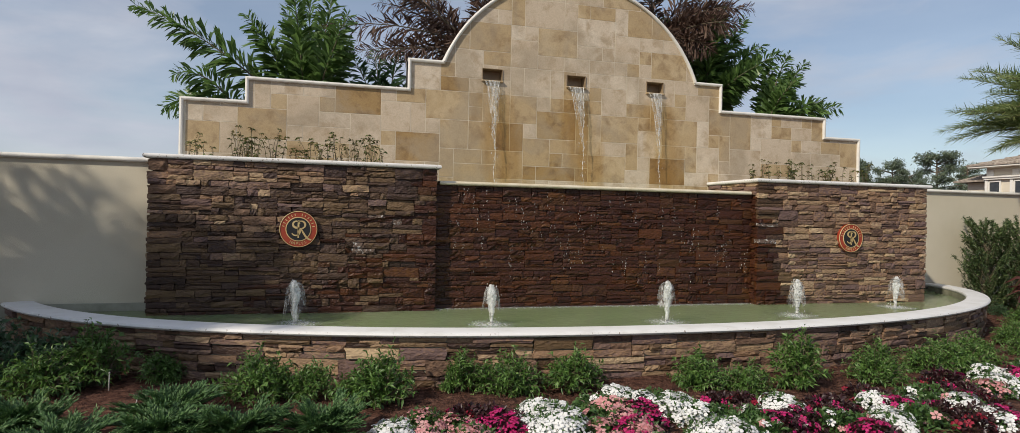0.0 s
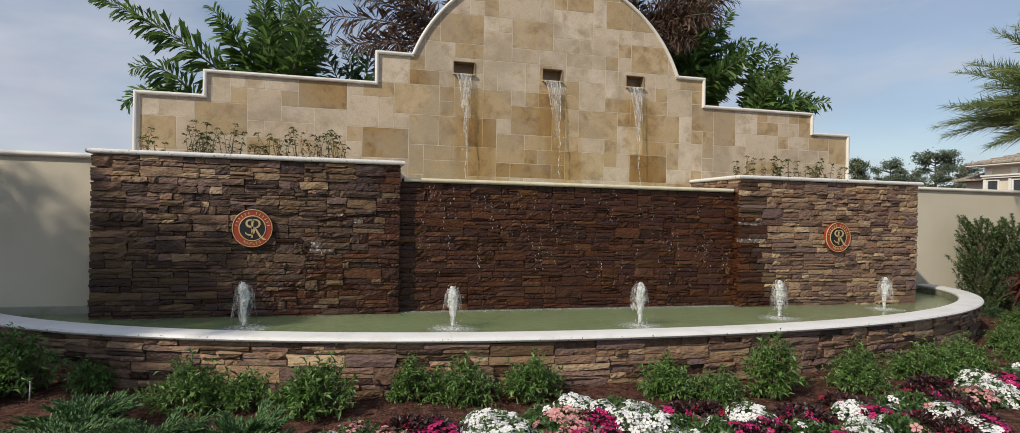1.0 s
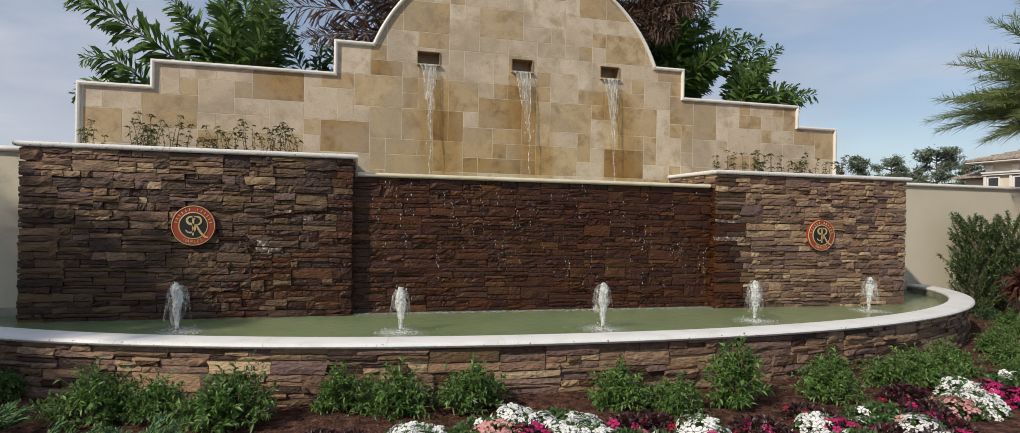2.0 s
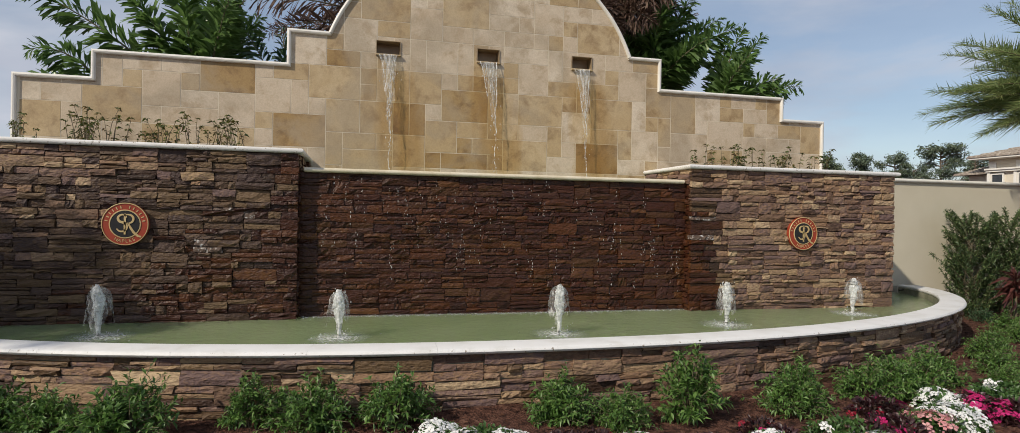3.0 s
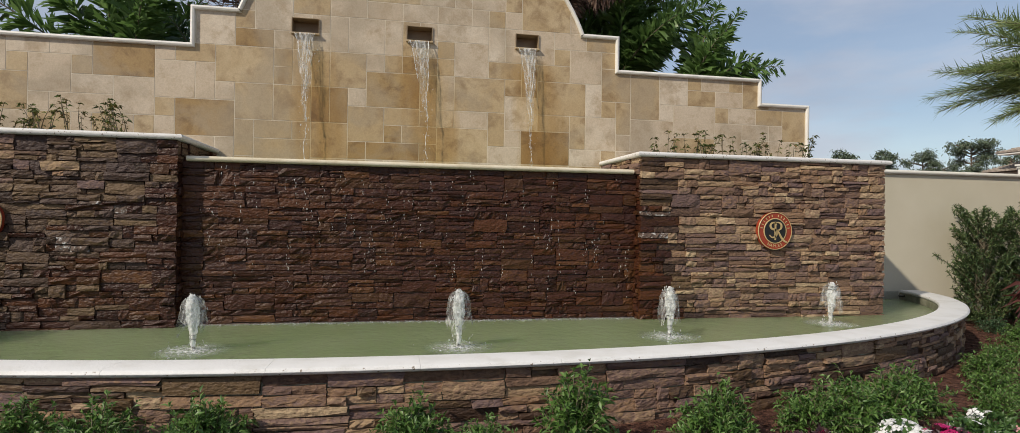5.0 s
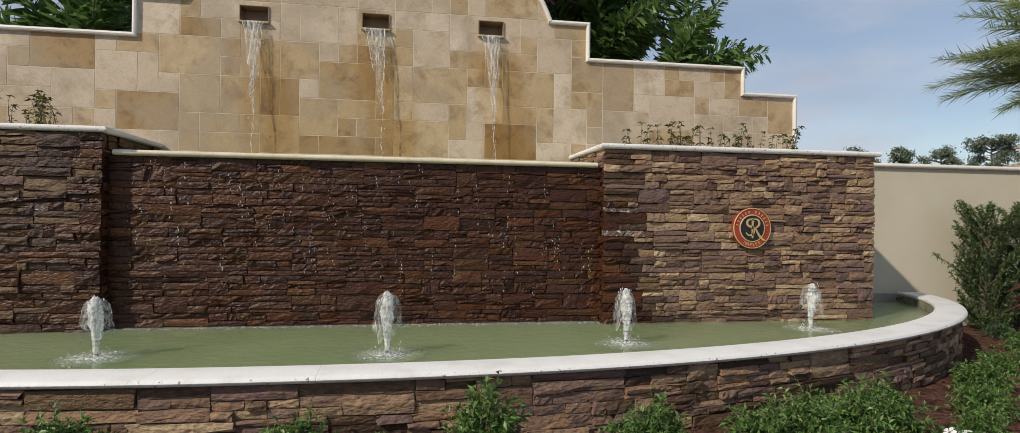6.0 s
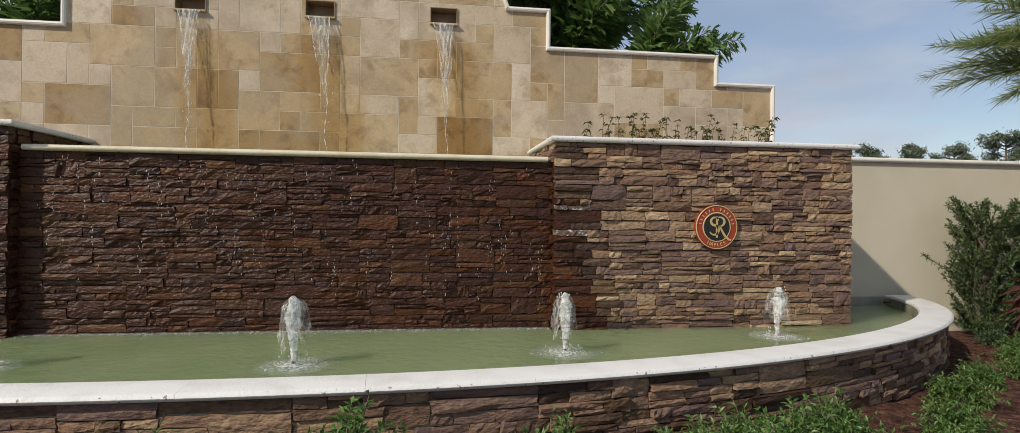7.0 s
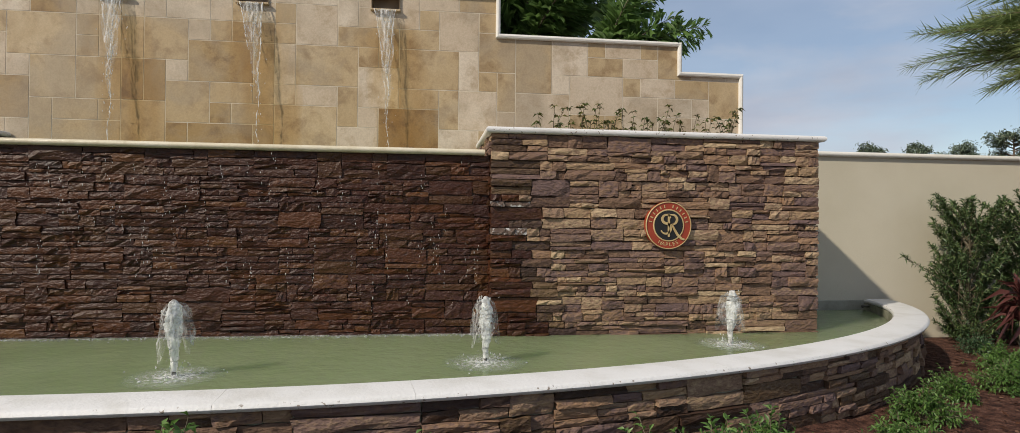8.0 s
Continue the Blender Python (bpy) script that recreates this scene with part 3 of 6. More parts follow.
def build_basin():
    basin = thing("fountain_basin", "curved fountain basin faced in brown ledge stone with white coping", "fountain basin")
    core = [(-0.004, -0.6), (-0.004, 0.478), (0.205, 0.478), (0.205, -0.6)]
    part("basin_wall", sweep("basin_wall", core, rim_path(0.0), BASIN_CORE), basin, "damp greenish concrete basin wall")
    prof = [(0.006, 0.0), (-0.004, 0.012), (-0.006, 0.03), (0.006, 0.045), (CAP_W - 0.02, 0.045), (CAP_W - 0.005, 0.038), (CAP_W + 0.003, 0.022), (CAP_W - 0.005, 0.006), (CAP_W - 0.02, 0.0)]
    path = rim_path(0.0, z=RIM_Z - 0.045)
    # coping stones about 0.9 m long with hairline joints
    lengths, run = [0.0], 0.0
    for a, b in zip(path, path[1:]):
        run += math.hypot(b[0] - a[0], b[1] - a[1])
        lengths.append(run)

    def spot(s):
        i = max(k for k in range(len(lengths)) if lengths[k] <= s + 1e-9)
        i = min(i, len(path) - 2)
        f = (s - lengths[i]) / max(1e-6, lengths[i + 1] - lengths[i])
        a, b = path[i], path[i + 1]
        v = [a[k] + (b[k] - a[k]) * f for k in range(5)]
        q = math.hypot(v[2], v[3])
        return (v[0], v[1], v[2] / q, v[3] / q, v[4])

    count = 17
    for i in range(count):
        s0, s1 = run * i / count + 0.0008, run * (i + 1) / count - 0.0008
        stops = [s0] + [s for s in lengths if s0 + 0.01 < s < s1 - 0.01] + [s1]
        part("coping_stone", sweep("coping_stone", prof, [spot(s) for s in stops], CAP), basin)
    part("waterline_band", box_mesh("waterline_band", WATERLINE, (-7.0, LEFT_PIER[0] + 0.02, WEST_Y - 0.012, WEST_Y - 0.002, 0.1, 0.492), bevel=0.003), basin, "damp grey-green band at the waterline")
    part("waterline_band", box_mesh("waterline_band", WATERLINE, (RIGHT_PIER[1] - 0.02, 6.93, GARDEN_Y - 0.012, GARDEN_Y - 0.002, 0.1, 0.488), bevel=0.003), basin)
    inner = [(x, y) for x, y, *_ in rim_path(-0.015)]
    m = len(inner)
    verts = [(x, y, WATER_Z) for x, y in inner] + [(x, y, 0.02) for x, y in inner]
    faces = [tuple(range(m)), tuple(range(2 * m - 1, m - 1, -1))] + [((i + 1) % m, i, m + i, m + (i + 1) % m) for i in range(m)]
    me = mesh_of("water", verts, faces, POND)
    tagged(new("water", me), "cloudy pale green fountain pool water, slightly rippled", "water", kind="structure")
    return basin


BASIN = build_basin()

# ---- stone-faced walls ----


def pier_cap(pier, x0, x1):
    """White bullnosed cap along the front and both sides of a raised planter."""
    h, w, o = 0.05, 0.3, 0.045
    prof = [(0.0, 0.0), (o - 0.012, 0.0), (o, 0.012), (o + 0.004, 0.026), (o, 0.04), (o - 0.014, h), (-w, h), (-w, 0.0)]
    z = PIER_TOP - h
    s = 2 ** 0.5
    runs = {"front_coping": [(x0, 0, -1, -1, z), (x1, 0, 1, -1, z)], "side_coping": [(x0, BACK_Y - 0.004, -1, 0, z), (x0, 0, -1, -1, z)]}
    part("front_coping", sweep("front_coping", prof, runs["front_coping"], CAP), pier, "white bullnosed front coping")
    part("side_coping", sweep("side_coping", prof, runs["side_coping"], CAP), pier)
    part("side_coping", sweep("side_coping", prof, [(x1, 0, 1, -1, z), (x1, BACK_Y - 0.004, 1, 0, z)], CAP), pier)


def build_pier(name, x0, x1, label):
    pier = thing(name, label, "planter wall")
    t, z1 = 0.25, PIER_TOP - 0.052
    y0 = 0.035
    part("backing", box_mesh("backing", MORTAR, (x0 + 0.035, x1 - 0.035, y0, y0 + t, -0.2, z1), (x0 + 0.035, x0 + t, y0 + t, BACK_Y - 0.004, -0.2, z1), (x1 - t, x1 - 0.035, y0 + t, BACK_Y - 0.004, -0.2, z1)), pier, "dark backing behind the stones")
    part("soil", box_mesh("soil", MULCH, (x0 + t, x1 - t, y0 + t, BACK_Y - 0.004, 1.6, 2.08)), pier, "dark planting soil")
    pier_cap(pier, x0, x1)
    return pier


PIER_L = build_pier("planter_wall", *LEFT_PIER, "raised planter faced in brown stacked ledge stone beside the spillway")
PIER_R = build_pier("planter_wall", *RIGHT_PIER, "sunlit raised planter faced in tan and brown stacked ledge stone")


def build_spillway():
    wall = thing("spillway_wall", "dark wet stacked ledge stone spillway wall with cream coping", "fountain wall")
    x0, x1 = LEFT_PIER[1], RIGHT_PIER[0]
    part("backing", box_mesh("backing", MORTAR, (x0 - 0.03, x1 + 0.03, MID_Y + 0.03, MID_Y + 0.25, -0.2, MID_TOP - 0.05)), wall, "dark backing behind the stones")
    part("trough", box_mesh("trough", POOL_FLOOR, (x0 + 0.04, x1 - 0.04, MID_Y + 0.252, BACK_Y - 0.004, 1.5, 1.9)), wall, "shallow upper water trough")
    prof = [(-0.04, 0.0), (-0.052, 0.012), (-0.055, 0.025), (-0.05, 0.038), (-0.036, 0.048), (0.3, 0.048), (0.3, 0.0)]
    part("spill_coping", sweep("spill_coping", prof, [(x0 + 0.047, MID_Y, 0, 1, MID_TOP - 0.048), (x1 - 0.047, MID_Y, 0, 1, MID_TOP - 0.048)], CAP_CREAM), wall, "wet cream spill edge")
    return wall


SPILL = build_spillway()

# ---- feature wall ----
SCUPPERS = [(-1.461, -1.155), (-0.155, 0.15), (1.168, 1.462)]
SCUP_Z = (3.553, 3.735)
STEPS = [(3.045, -5.45, 5.235), (3.365, -4.665, 4.52), (3.79, -2.535, 2.51)]        # top of each step and its two ends


def top_at(x):
    if -2.05 < x < 2.045:
        return ARCH_Z + math.sqrt(max(0.0, ARCH_R ** 2 - x * x))
    return max((z for z, a, b in STEPS if a <= x <= b), default=0.0)


def build_feature_wall():
    wall = thing("feature_wall", "stepped and arched fountain wall clad in cream and ochre travertine", "fountain wall")
    cuts = sorted({-5.45, 5.235, -4.665, 4.52, -2.535, 2.51, -2.05, 2.045, *[v for s in SCUPPERS for v in s], *[-2.05 + 4.095 * i / 48 for i in range(49)]})
    verts, faces = [], []
    y0, y1 = BACK_Y + 0.012, BACK_Y + 0.26
    for a, b in zip(cuts, cuts[1:]):
        if b - a < 1e-4:
            continue
        za, zb = top_at(a + 1e-5) - 0.01, top_at(b - 1e-5) - 0.01
        hole = any(s[0] - 1e-5 <= a and b <= s[1] + 1e-5 for s in SCUPPERS)
        spans = [(-0.2, -0.2, SCUP_Z[0], SCUP_Z[0]), (SCUP_Z[1], SCUP_Z[1], za, zb)] if hole else [(-0.2, -0.2, za, zb)]
        for p, q, r, s in spans:
            k = len(verts)
            verts += [(a, y0, p), (b, y0, q), (b, y0, s), (a, y0, r), (a, y1, p), (b, y1, q), (b, y1, s), (a, y1, r)]
            faces += [(k, k + 1, k + 2, k + 3), (k + 5, k + 4, k + 7, k + 6), (k + 3, k + 2, k + 6, k + 7), (k, k + 4, k + 5, k + 1), (k, k + 3, k + 7, k + 4), (k + 1, k + 5, k + 6, k + 2)]
    part("grout_bed", mesh_of("grout_bed", verts, faces, GROUT), wall, "pale cream grout between the tiles")
    # spouts: shallow stone-lined boxes set into the openings
    for a, b in SCUPPERS:
        z0, z1, t = *SCUP_Z, 0.007
        f, k = BACK_Y - 0.006, BACK_Y + 0.19
        spout = part("spout", box_mesh("spout", SPOUT, (a, a + t, f, k, z0, z1), (b - t, b, f, k, z0, z1), (a + t, b - t, f, k, z1 - t, z1), (a + t, b - t, k - 0.02, k, z0 + t, z1 - t)), wall, "square dark wet stone water spout")
        part("spout_lip", box_mesh("spout_lip", TILE_TAN, (a - 0.006, b + 0.006, BACK_Y - 0.035, k, z0 - 0.012, z0 + t), bevel=0.003), spout, "thin projecting stone lip")
    # white edging round the outline
    prof = [(0.0, 0.0), (0.0, 0.29), (-0.03, 0.30), (-0.042, 0.29), (-0.048, 0.0), (-0.04, -0.014), (-0.024, -0.02), (-0.008, -0.014)]

    def edging(pts):
        """Profile along an outline of (x, z, outward x, outward z)."""
        verts, faces, k = [], [], len(prof)
        for x, z, nx, nz in pts:
            verts += [(x + nx * o, BACK_Y - 0.012 + d, z + nz * o) for o, d in prof]
        for i in range(len(pts) - 1):
            for a in range(k):
                b = (a + 1) % k
                faces.append((i * k + a, (i + 1) * k + a, (i + 1) * k + b, i * k + b))
        faces += [tuple(range(k))[::-1], tuple(range((len(pts) - 1) * k, len(pts) * k))]
        me = mesh_of("edging", verts, faces, TRIM)
        bm = bmesh.new()
        bm.from_mesh(me)
        bmesh.ops.recalc_face_normals(bm, faces=bm.faces)
        bm.to_mesh(me), bm.free()
        return me

    z1, z2, z3 = (s[0] for s in STEPS)
    for side in (0, 1):
        s = -1 if side == 0 else 1
        e1, e2, e3 = (STEPS[k][1 + side] for k in range(3))
        arch_x = -2.05 if side == 0 else 2.045
        part("edging", edging([(e1, 1.9, s, 0), (e1, z1, s, 1), (e2 + s * 0.0, z1, -s, 1)][:2] + [(e2, z1, s, 1)]), wall, "white rounded stone edging")
        part("edging", edging([(e2, z1, s, 1), (e2, z2, s, 1), (e3, z2, s, 1)]), wall)
        part("edging", edging([(e3, z2, s, 1), (e3, z3, s, 1), (arch_x, z3, s, 1)]), wall)
    arc = []
    a0 = math.asin(2.045 / ARCH_R)
    for i in range(49):
        a = -a0 + 2 * a0 * i / 48
        arc.append((math.sin(a) * ARCH_R, ARCH_Z + math.cos(a) * ARCH_R, math.sin(a), math.cos(a)))
    part("arch_edging", edging(arc), wall, "white rounded edging over the arch")
    return wall


WALL = build_feature_wall()

# ---- plaques ----


def arc_text(plaque, words, radius, centre, span, size, mat, y, top=True):
    """Raised letters set round a circle."""
    for i, ch in enumerate(words):
        if ch == " ":
            continue
        f = i / (len(words) - 1) - 0.5
        a = (centre - f * span) if top else (centre + f * span)
        cu = bpy.data.curves.new("letter", "FONT")
        cu.body, cu.size, cu.align_x, cu.align_y, cu.extrude = ch, size, "CENTER", "CENTER", 0.002
        tmp = bpy.data.objects.new("letter", cu)
        me = bpy.data.meshes.new_from_object(tmp)
        bpy.data.objects.remove(tmp)
        me.materials.append(mat)
        turn = a - math.pi / 2 if top else a + math.pi / 2
        me.transform(Matrix.Translation((math.cos(a) * radius, y, math.sin(a) * radius)) @ Matrix.Rotation(-turn, 4, "Y") @ Matrix.Rotation(math.pi / 2, 4, "X"))
        part("letter", me, plaque)


def disc(name, r, y0, y1, mat, inner=0.0, n=64):
    verts, faces = [], []
    for i in range(n):
        a = 2 * math.pi * i / n
        c, s = math.cos(a), math.sin(a)
        verts += [(c * r, y1, s * r), (c * r, y0 + 0.003, s * r), (c * (r - 0.003), y0, s * (r - 0.003)), (c * inner, y0, s * inner), (c * inner, y1, s * inner)]
    for i in range(n):
        j = (i + 1) % n
        for k in range(4):
            faces.append((i * 5 + k, i * 5 + k + 1, j * 5 + k + 1, j * 5 + k))
    return mesh_of(name, verts, faces, mat)


def monogram_shape(name, r, y, mat):
    """Two interlaced scrolls, drawn as plain raised strokes."""
    def stroke(pts, w0, w1):
        rows = []
        for i, (x, z) in enumerate(pts):
            a, b = pts[max(i - 1, 0)], pts[min(i + 1, len(pts) - 1)]
            d = Vector((b[0] - a[0], 0, b[1] - a[1])).normalized()
            s = Vector((-d.z, 0, d.x))
            f = i / (len(pts) - 1)
            w = w0 + (w1 - w0) * math.sin(math.pi * f)
            rows.append((Vector((x * r, 0, z * r)), s * w * r))
        v, q = [], []
        for p, s in rows:
            v += [p + s + Vector((0, y - 0.006, 0)), p - s + Vector((0, y - 0.006, 0)), p - s + Vector((0, y, 0)), p + s + Vector((0, y, 0))]
        for i in range(len(rows) - 1):
            for k in range(4):
                m = (k + 1) % 4
                q.append((i * 4 + k, i * 4 + m, (i + 1) * 4 + m, (i + 1) * 4 + k))
        q += [(0, 1, 2, 3), tuple(len(rows) * 4 - 4 + k for k in (3, 2, 1, 0))]
        return v, q
    s_curve = [(-0.16 + 0.28 * math.cos(a), 0.40 + 0.27 * math.sin(a)) for a in np.linspace(0.25, 4.5, 14)]
    s_curve += [(-0.21 + 0.33 * math.cos(a), -0.20 + 0.33 * math.sin(a)) for a in np.linspace(1.35, -2.75, 16)]
    stem = [(0.00, 0.74), (0.00, 0.3), (0.00, -0.2), (0.00, -0.74)]
    bowl = [(-0.06, 0.68), (0.12, 0.68)] + [(0.22 + 0.32 * math.cos(a), 0.37 + 0.31 * math.sin(a)) for a in np.linspace(1.5, -1.5, 12)] + [(0.08, 0.06)]
    leg = [(0.20, 0.06), (0.38, -0.28), (0.58, -0.60), (0.84, -0.84), (1.04, -0.90)]
    v, q = join([stroke(s_curve, 0.035, 0.085), stroke(stem, 0.06, 0.07), stroke(bowl, 0.03, 0.075), stroke(leg, 0.05, 0.08)])
    return mesh_of(name, v, q, mat)


def build_plaque(x, z, label):
    plaque = thing("medallion", label, "plaque", (x, 0, z), "medallions on the planter walls")
    r = 0.209
    part("backplate", disc("backplate", r, -0.047, -0.0, PLAQUE_RED), plaque, "dark red round backplate")
    part("outer_ring", disc("outer_ring", r, -0.053, -0.045, PLAQUE_GOLD, r - 0.008), plaque, "thin gold outer ring")
    part("inner_ring", disc("inner_ring", r * 0.68, -0.053, -0.045, PLAQUE_GOLD, r * 0.63), plaque, "thin gold inner ring")
    part("centre_disc", disc("centre_disc", r * 0.635, -0.050, -0.045, PLAQUE_BLACK), plaque, "black centre disc")
    part("scrollwork", monogram_shape("scrollwork", r * 0.66, -0.051, PLAQUE_GOLD), plaque, "pale gold interlaced scrolls")
    bars = bmesh.new()
    for i in range(13):
        if i == 6:
            continue
        a = math.pi / 2 - (i / 12 - 0.5) * 2.75
        m = Matrix.Translation((math.cos(a) * r * 0.81, -0.049, math.sin(a) * r * 0.81)) @ Matrix.Rotation(math.pi / 2 - a, 4, "Y")
        bmesh.ops.create_cube(bars, size=1.0, matrix=m @ Matrix.Diagonal((0.009, 0.005, 0.026, 1)))
    part("name_band", bm_mesh("name_band", bars, PLAQUE_GOLD), plaque, "small gold marks round the top", kind="stuff")
    arc_text(plaque, "NAPLES", r * 0.81, -math.pi / 2, 0.95, 0.046, PLAQUE_GOLD, -0.048, top=False)
    return plaque


build_plaque(-3.865, 1.378, "round red, black and gold medallion on shaded ledge stone")
build_plaque(3.878, 1.362, "round red, black and gold medallion on sunlit ledge stone")

# ---- fountain jets ----
JETS = [(-3.83, -0.74, 0.46), (-1.79, -1.09, 0.44), (0.24, -1.21, 0.48), (2.19, -0.98, 0.46), (4.23, -0.50, 0.44)]


def jet_shapes(rng, h):
    """A frothy rising column with a lumpy head, the thin bell of water falling round it, and foam at its foot."""
    rings, lean, off = [], rng.normal(0, 0.012, 2), rng.uniform(0, 50)
    for i in range(56):
        f = i / 55
        r = 0.016 + 0.027 * math.sin(min(1.0, f / 0.8) * math.pi / 2) ** 1.6
        if f > 0.76:
            r *= max(0.1, math.sqrt(max(0.0, 1 - ((f - 0.76) / 0.245) ** 2)))
        rings.append(((lean[0] * f * f + 0.004 * noise.noise((off, f * 7, 0)), lean[1] * f * f, h * f), r))
    verts, faces = tube(rings, 18)
    shaped = []
    for v in verts:
        f = v.z / h
        c = Vector((lean[0] * f * f, lean[1] * f * f, v.z))
        d = v - c
        k = 1 + (0.25 + 0.45 * f) * noise.noise((v.x * 70 + off, v.y * 70, v.z * 9)) + 0.3 * noise.noise((v.x * 150, v.y * 150 + off, v.z * 38))
        shaped.append(c + d * k + Vector((0, 0, 0.006 * noise.noise((v.x * 90, v.y * 90, off)))))
    verts = shaped
    lumps = []
    for i in range(34):
        f = rng.uniform(0.55, 1.0)
        c = Vector((lean[0] * f * f + rng.normal(0, 0.03), lean[1] * f * f + rng.normal(0, 0.03), h * f))
        s = rng.uniform(0.002, 0.007)
        lumps.append(tube([(c + Vector((0, 0, -s * 2.2)), s * 0.25), (c + Vector((rng.normal(0, s * 0.3), 0, -s * 0.6)), s), (c + Vector((0, rng.normal(0, s * 0.3), s * 0.6)), s * 0.8), (c + Vector((0, 0, s * 1.4)), s * 0.25)], 6))
    wide, sides, tall = rng.uniform(0.05, 0.075), 26, 18
    low = [rng.uniform(0.05, 0.75) for _ in range(sides)]
    low = [(low[k - 1] + low[k] * 2 + low[(k + 1) % sides]) / 4 for k in range(sides)]
    bell_v, bell_f = [], []
    for k in range(tall):
        f = k / (tall - 1)
        for a in range(sides):
            t = 2 * math.pi * a / sides
            r = 0.012 + wide * (1 - (1 - min(1, f * 1.9)) ** 2) * (1 + 0.18 * math.sin(3 * t + h * 40)) + 0.03 * f * f
            r *= 1 + rng.normal(0, 0.025)
            z = h * (0.97 - (0.97 - low[a]) * f ** 1.55)
            bell_v.append(Vector((math.cos(t) * r, math.sin(t) * r, z)))
    for k in range(tall - 1):
        for a in range(sides):
            if rng.random() < 0.12 * k / tall:
                continue
            b = (a + 1) % sides
            bell_f.append((k * sides + a, k * sides + b, (k + 1) * sides + b, (k + 1) * sides + a))
    drops = []
    for i in range(46):
        a, d = rng.uniform(0, 2 * math.pi), abs(rng.normal(0.07, 0.05))
        c = Vector((math.cos(a) * d, math.sin(a) * d, abs(rng.normal(0, 0.05))))
        s = rng.uniform(0.0025, 0.006)
        drops.append(tube([(c - Vector((0, 0, s * 1.4)), s * 0.4), (c, s), (c + Vector((0, 0, s * 1.4)), s * 0.4)], 5))
    for i in range(44):
        a, d = rng.uniform(0, 2 * math.pi), abs(rng.normal(0.0, 0.13))
        c = Vector((math.cos(a) * d, math.sin(a) * d, 0.001))
        s = rng.uniform(0.006, 0.03) * max(0.3, 1 - 2 * d)
        drops.append(tube([(c, s), (c + Vector((0, 0, 0.004)), s * 0.8), (c + Vector((0, 0, 0.007)), s * 0.2)], 8))
    return join([(verts, faces)] + lumps), (bell_v, bell_f), join(drops)


def build_jets():
    for i, (x, y, h) in enumerate(JETS):
        rng = np.random.default_rng(40 + i)
        jet = thing("water_jet", "low frothy white water jet rising from the pool", "fountain jet", (x, y, WATER_Z), "row of pool jets")
        col, veil, foam = jet_shapes(rng, h)
        part("water_column", mesh_of("water_column", *col, SPRAY, True), jet)
        part("water_veil", mesh_of("water_veil", *veil, FILM, True), jet, "thin clear falling water", kind="stuff")
        part("splash", mesh_of("splash", *foam, FROTH, True), jet, "white foam on the water", kind="stuff")
        rings, sides = 16, 36
        pts = [Vector((0.30 * (k + 0.05) / rings * math.cos(2 * math.pi * a / sides), 0.30 * (k + 0.05) / rings * math.sin(2 * math.pi * a / sides), 0)) for k in range(rings + 1) for a in range(sides)]
        pts = [q + Vector((0, 0, 0.004 + 0.012 * math.exp(-(q.length / 0.10) ** 2) + 0.005 * abs(noise.noise((q.x * 24 + x, q.y * 24, 0))))) for q in pts]
        cells = [(k * sides + a, k * sides + (a + 1) % sides, (k + 1) * sides + (a + 1) % sides, (k + 1) * sides + a) for k in range(rings) for a in range(sides)]
        part("churn", mesh_of("churn", pts, cells, MILKY, True), jet, "milky churned water round the foot", kind="stuff")
        part("nozzle", mesh_of("nozzle", *tube([((0, 0, -0.1), 0.013), ((0, 0, 0.03), 0.013), ((0, 0, 0.034), 0.009)], 10), NOZZLE), jet, "small dark metal nozzle")


build_jets()


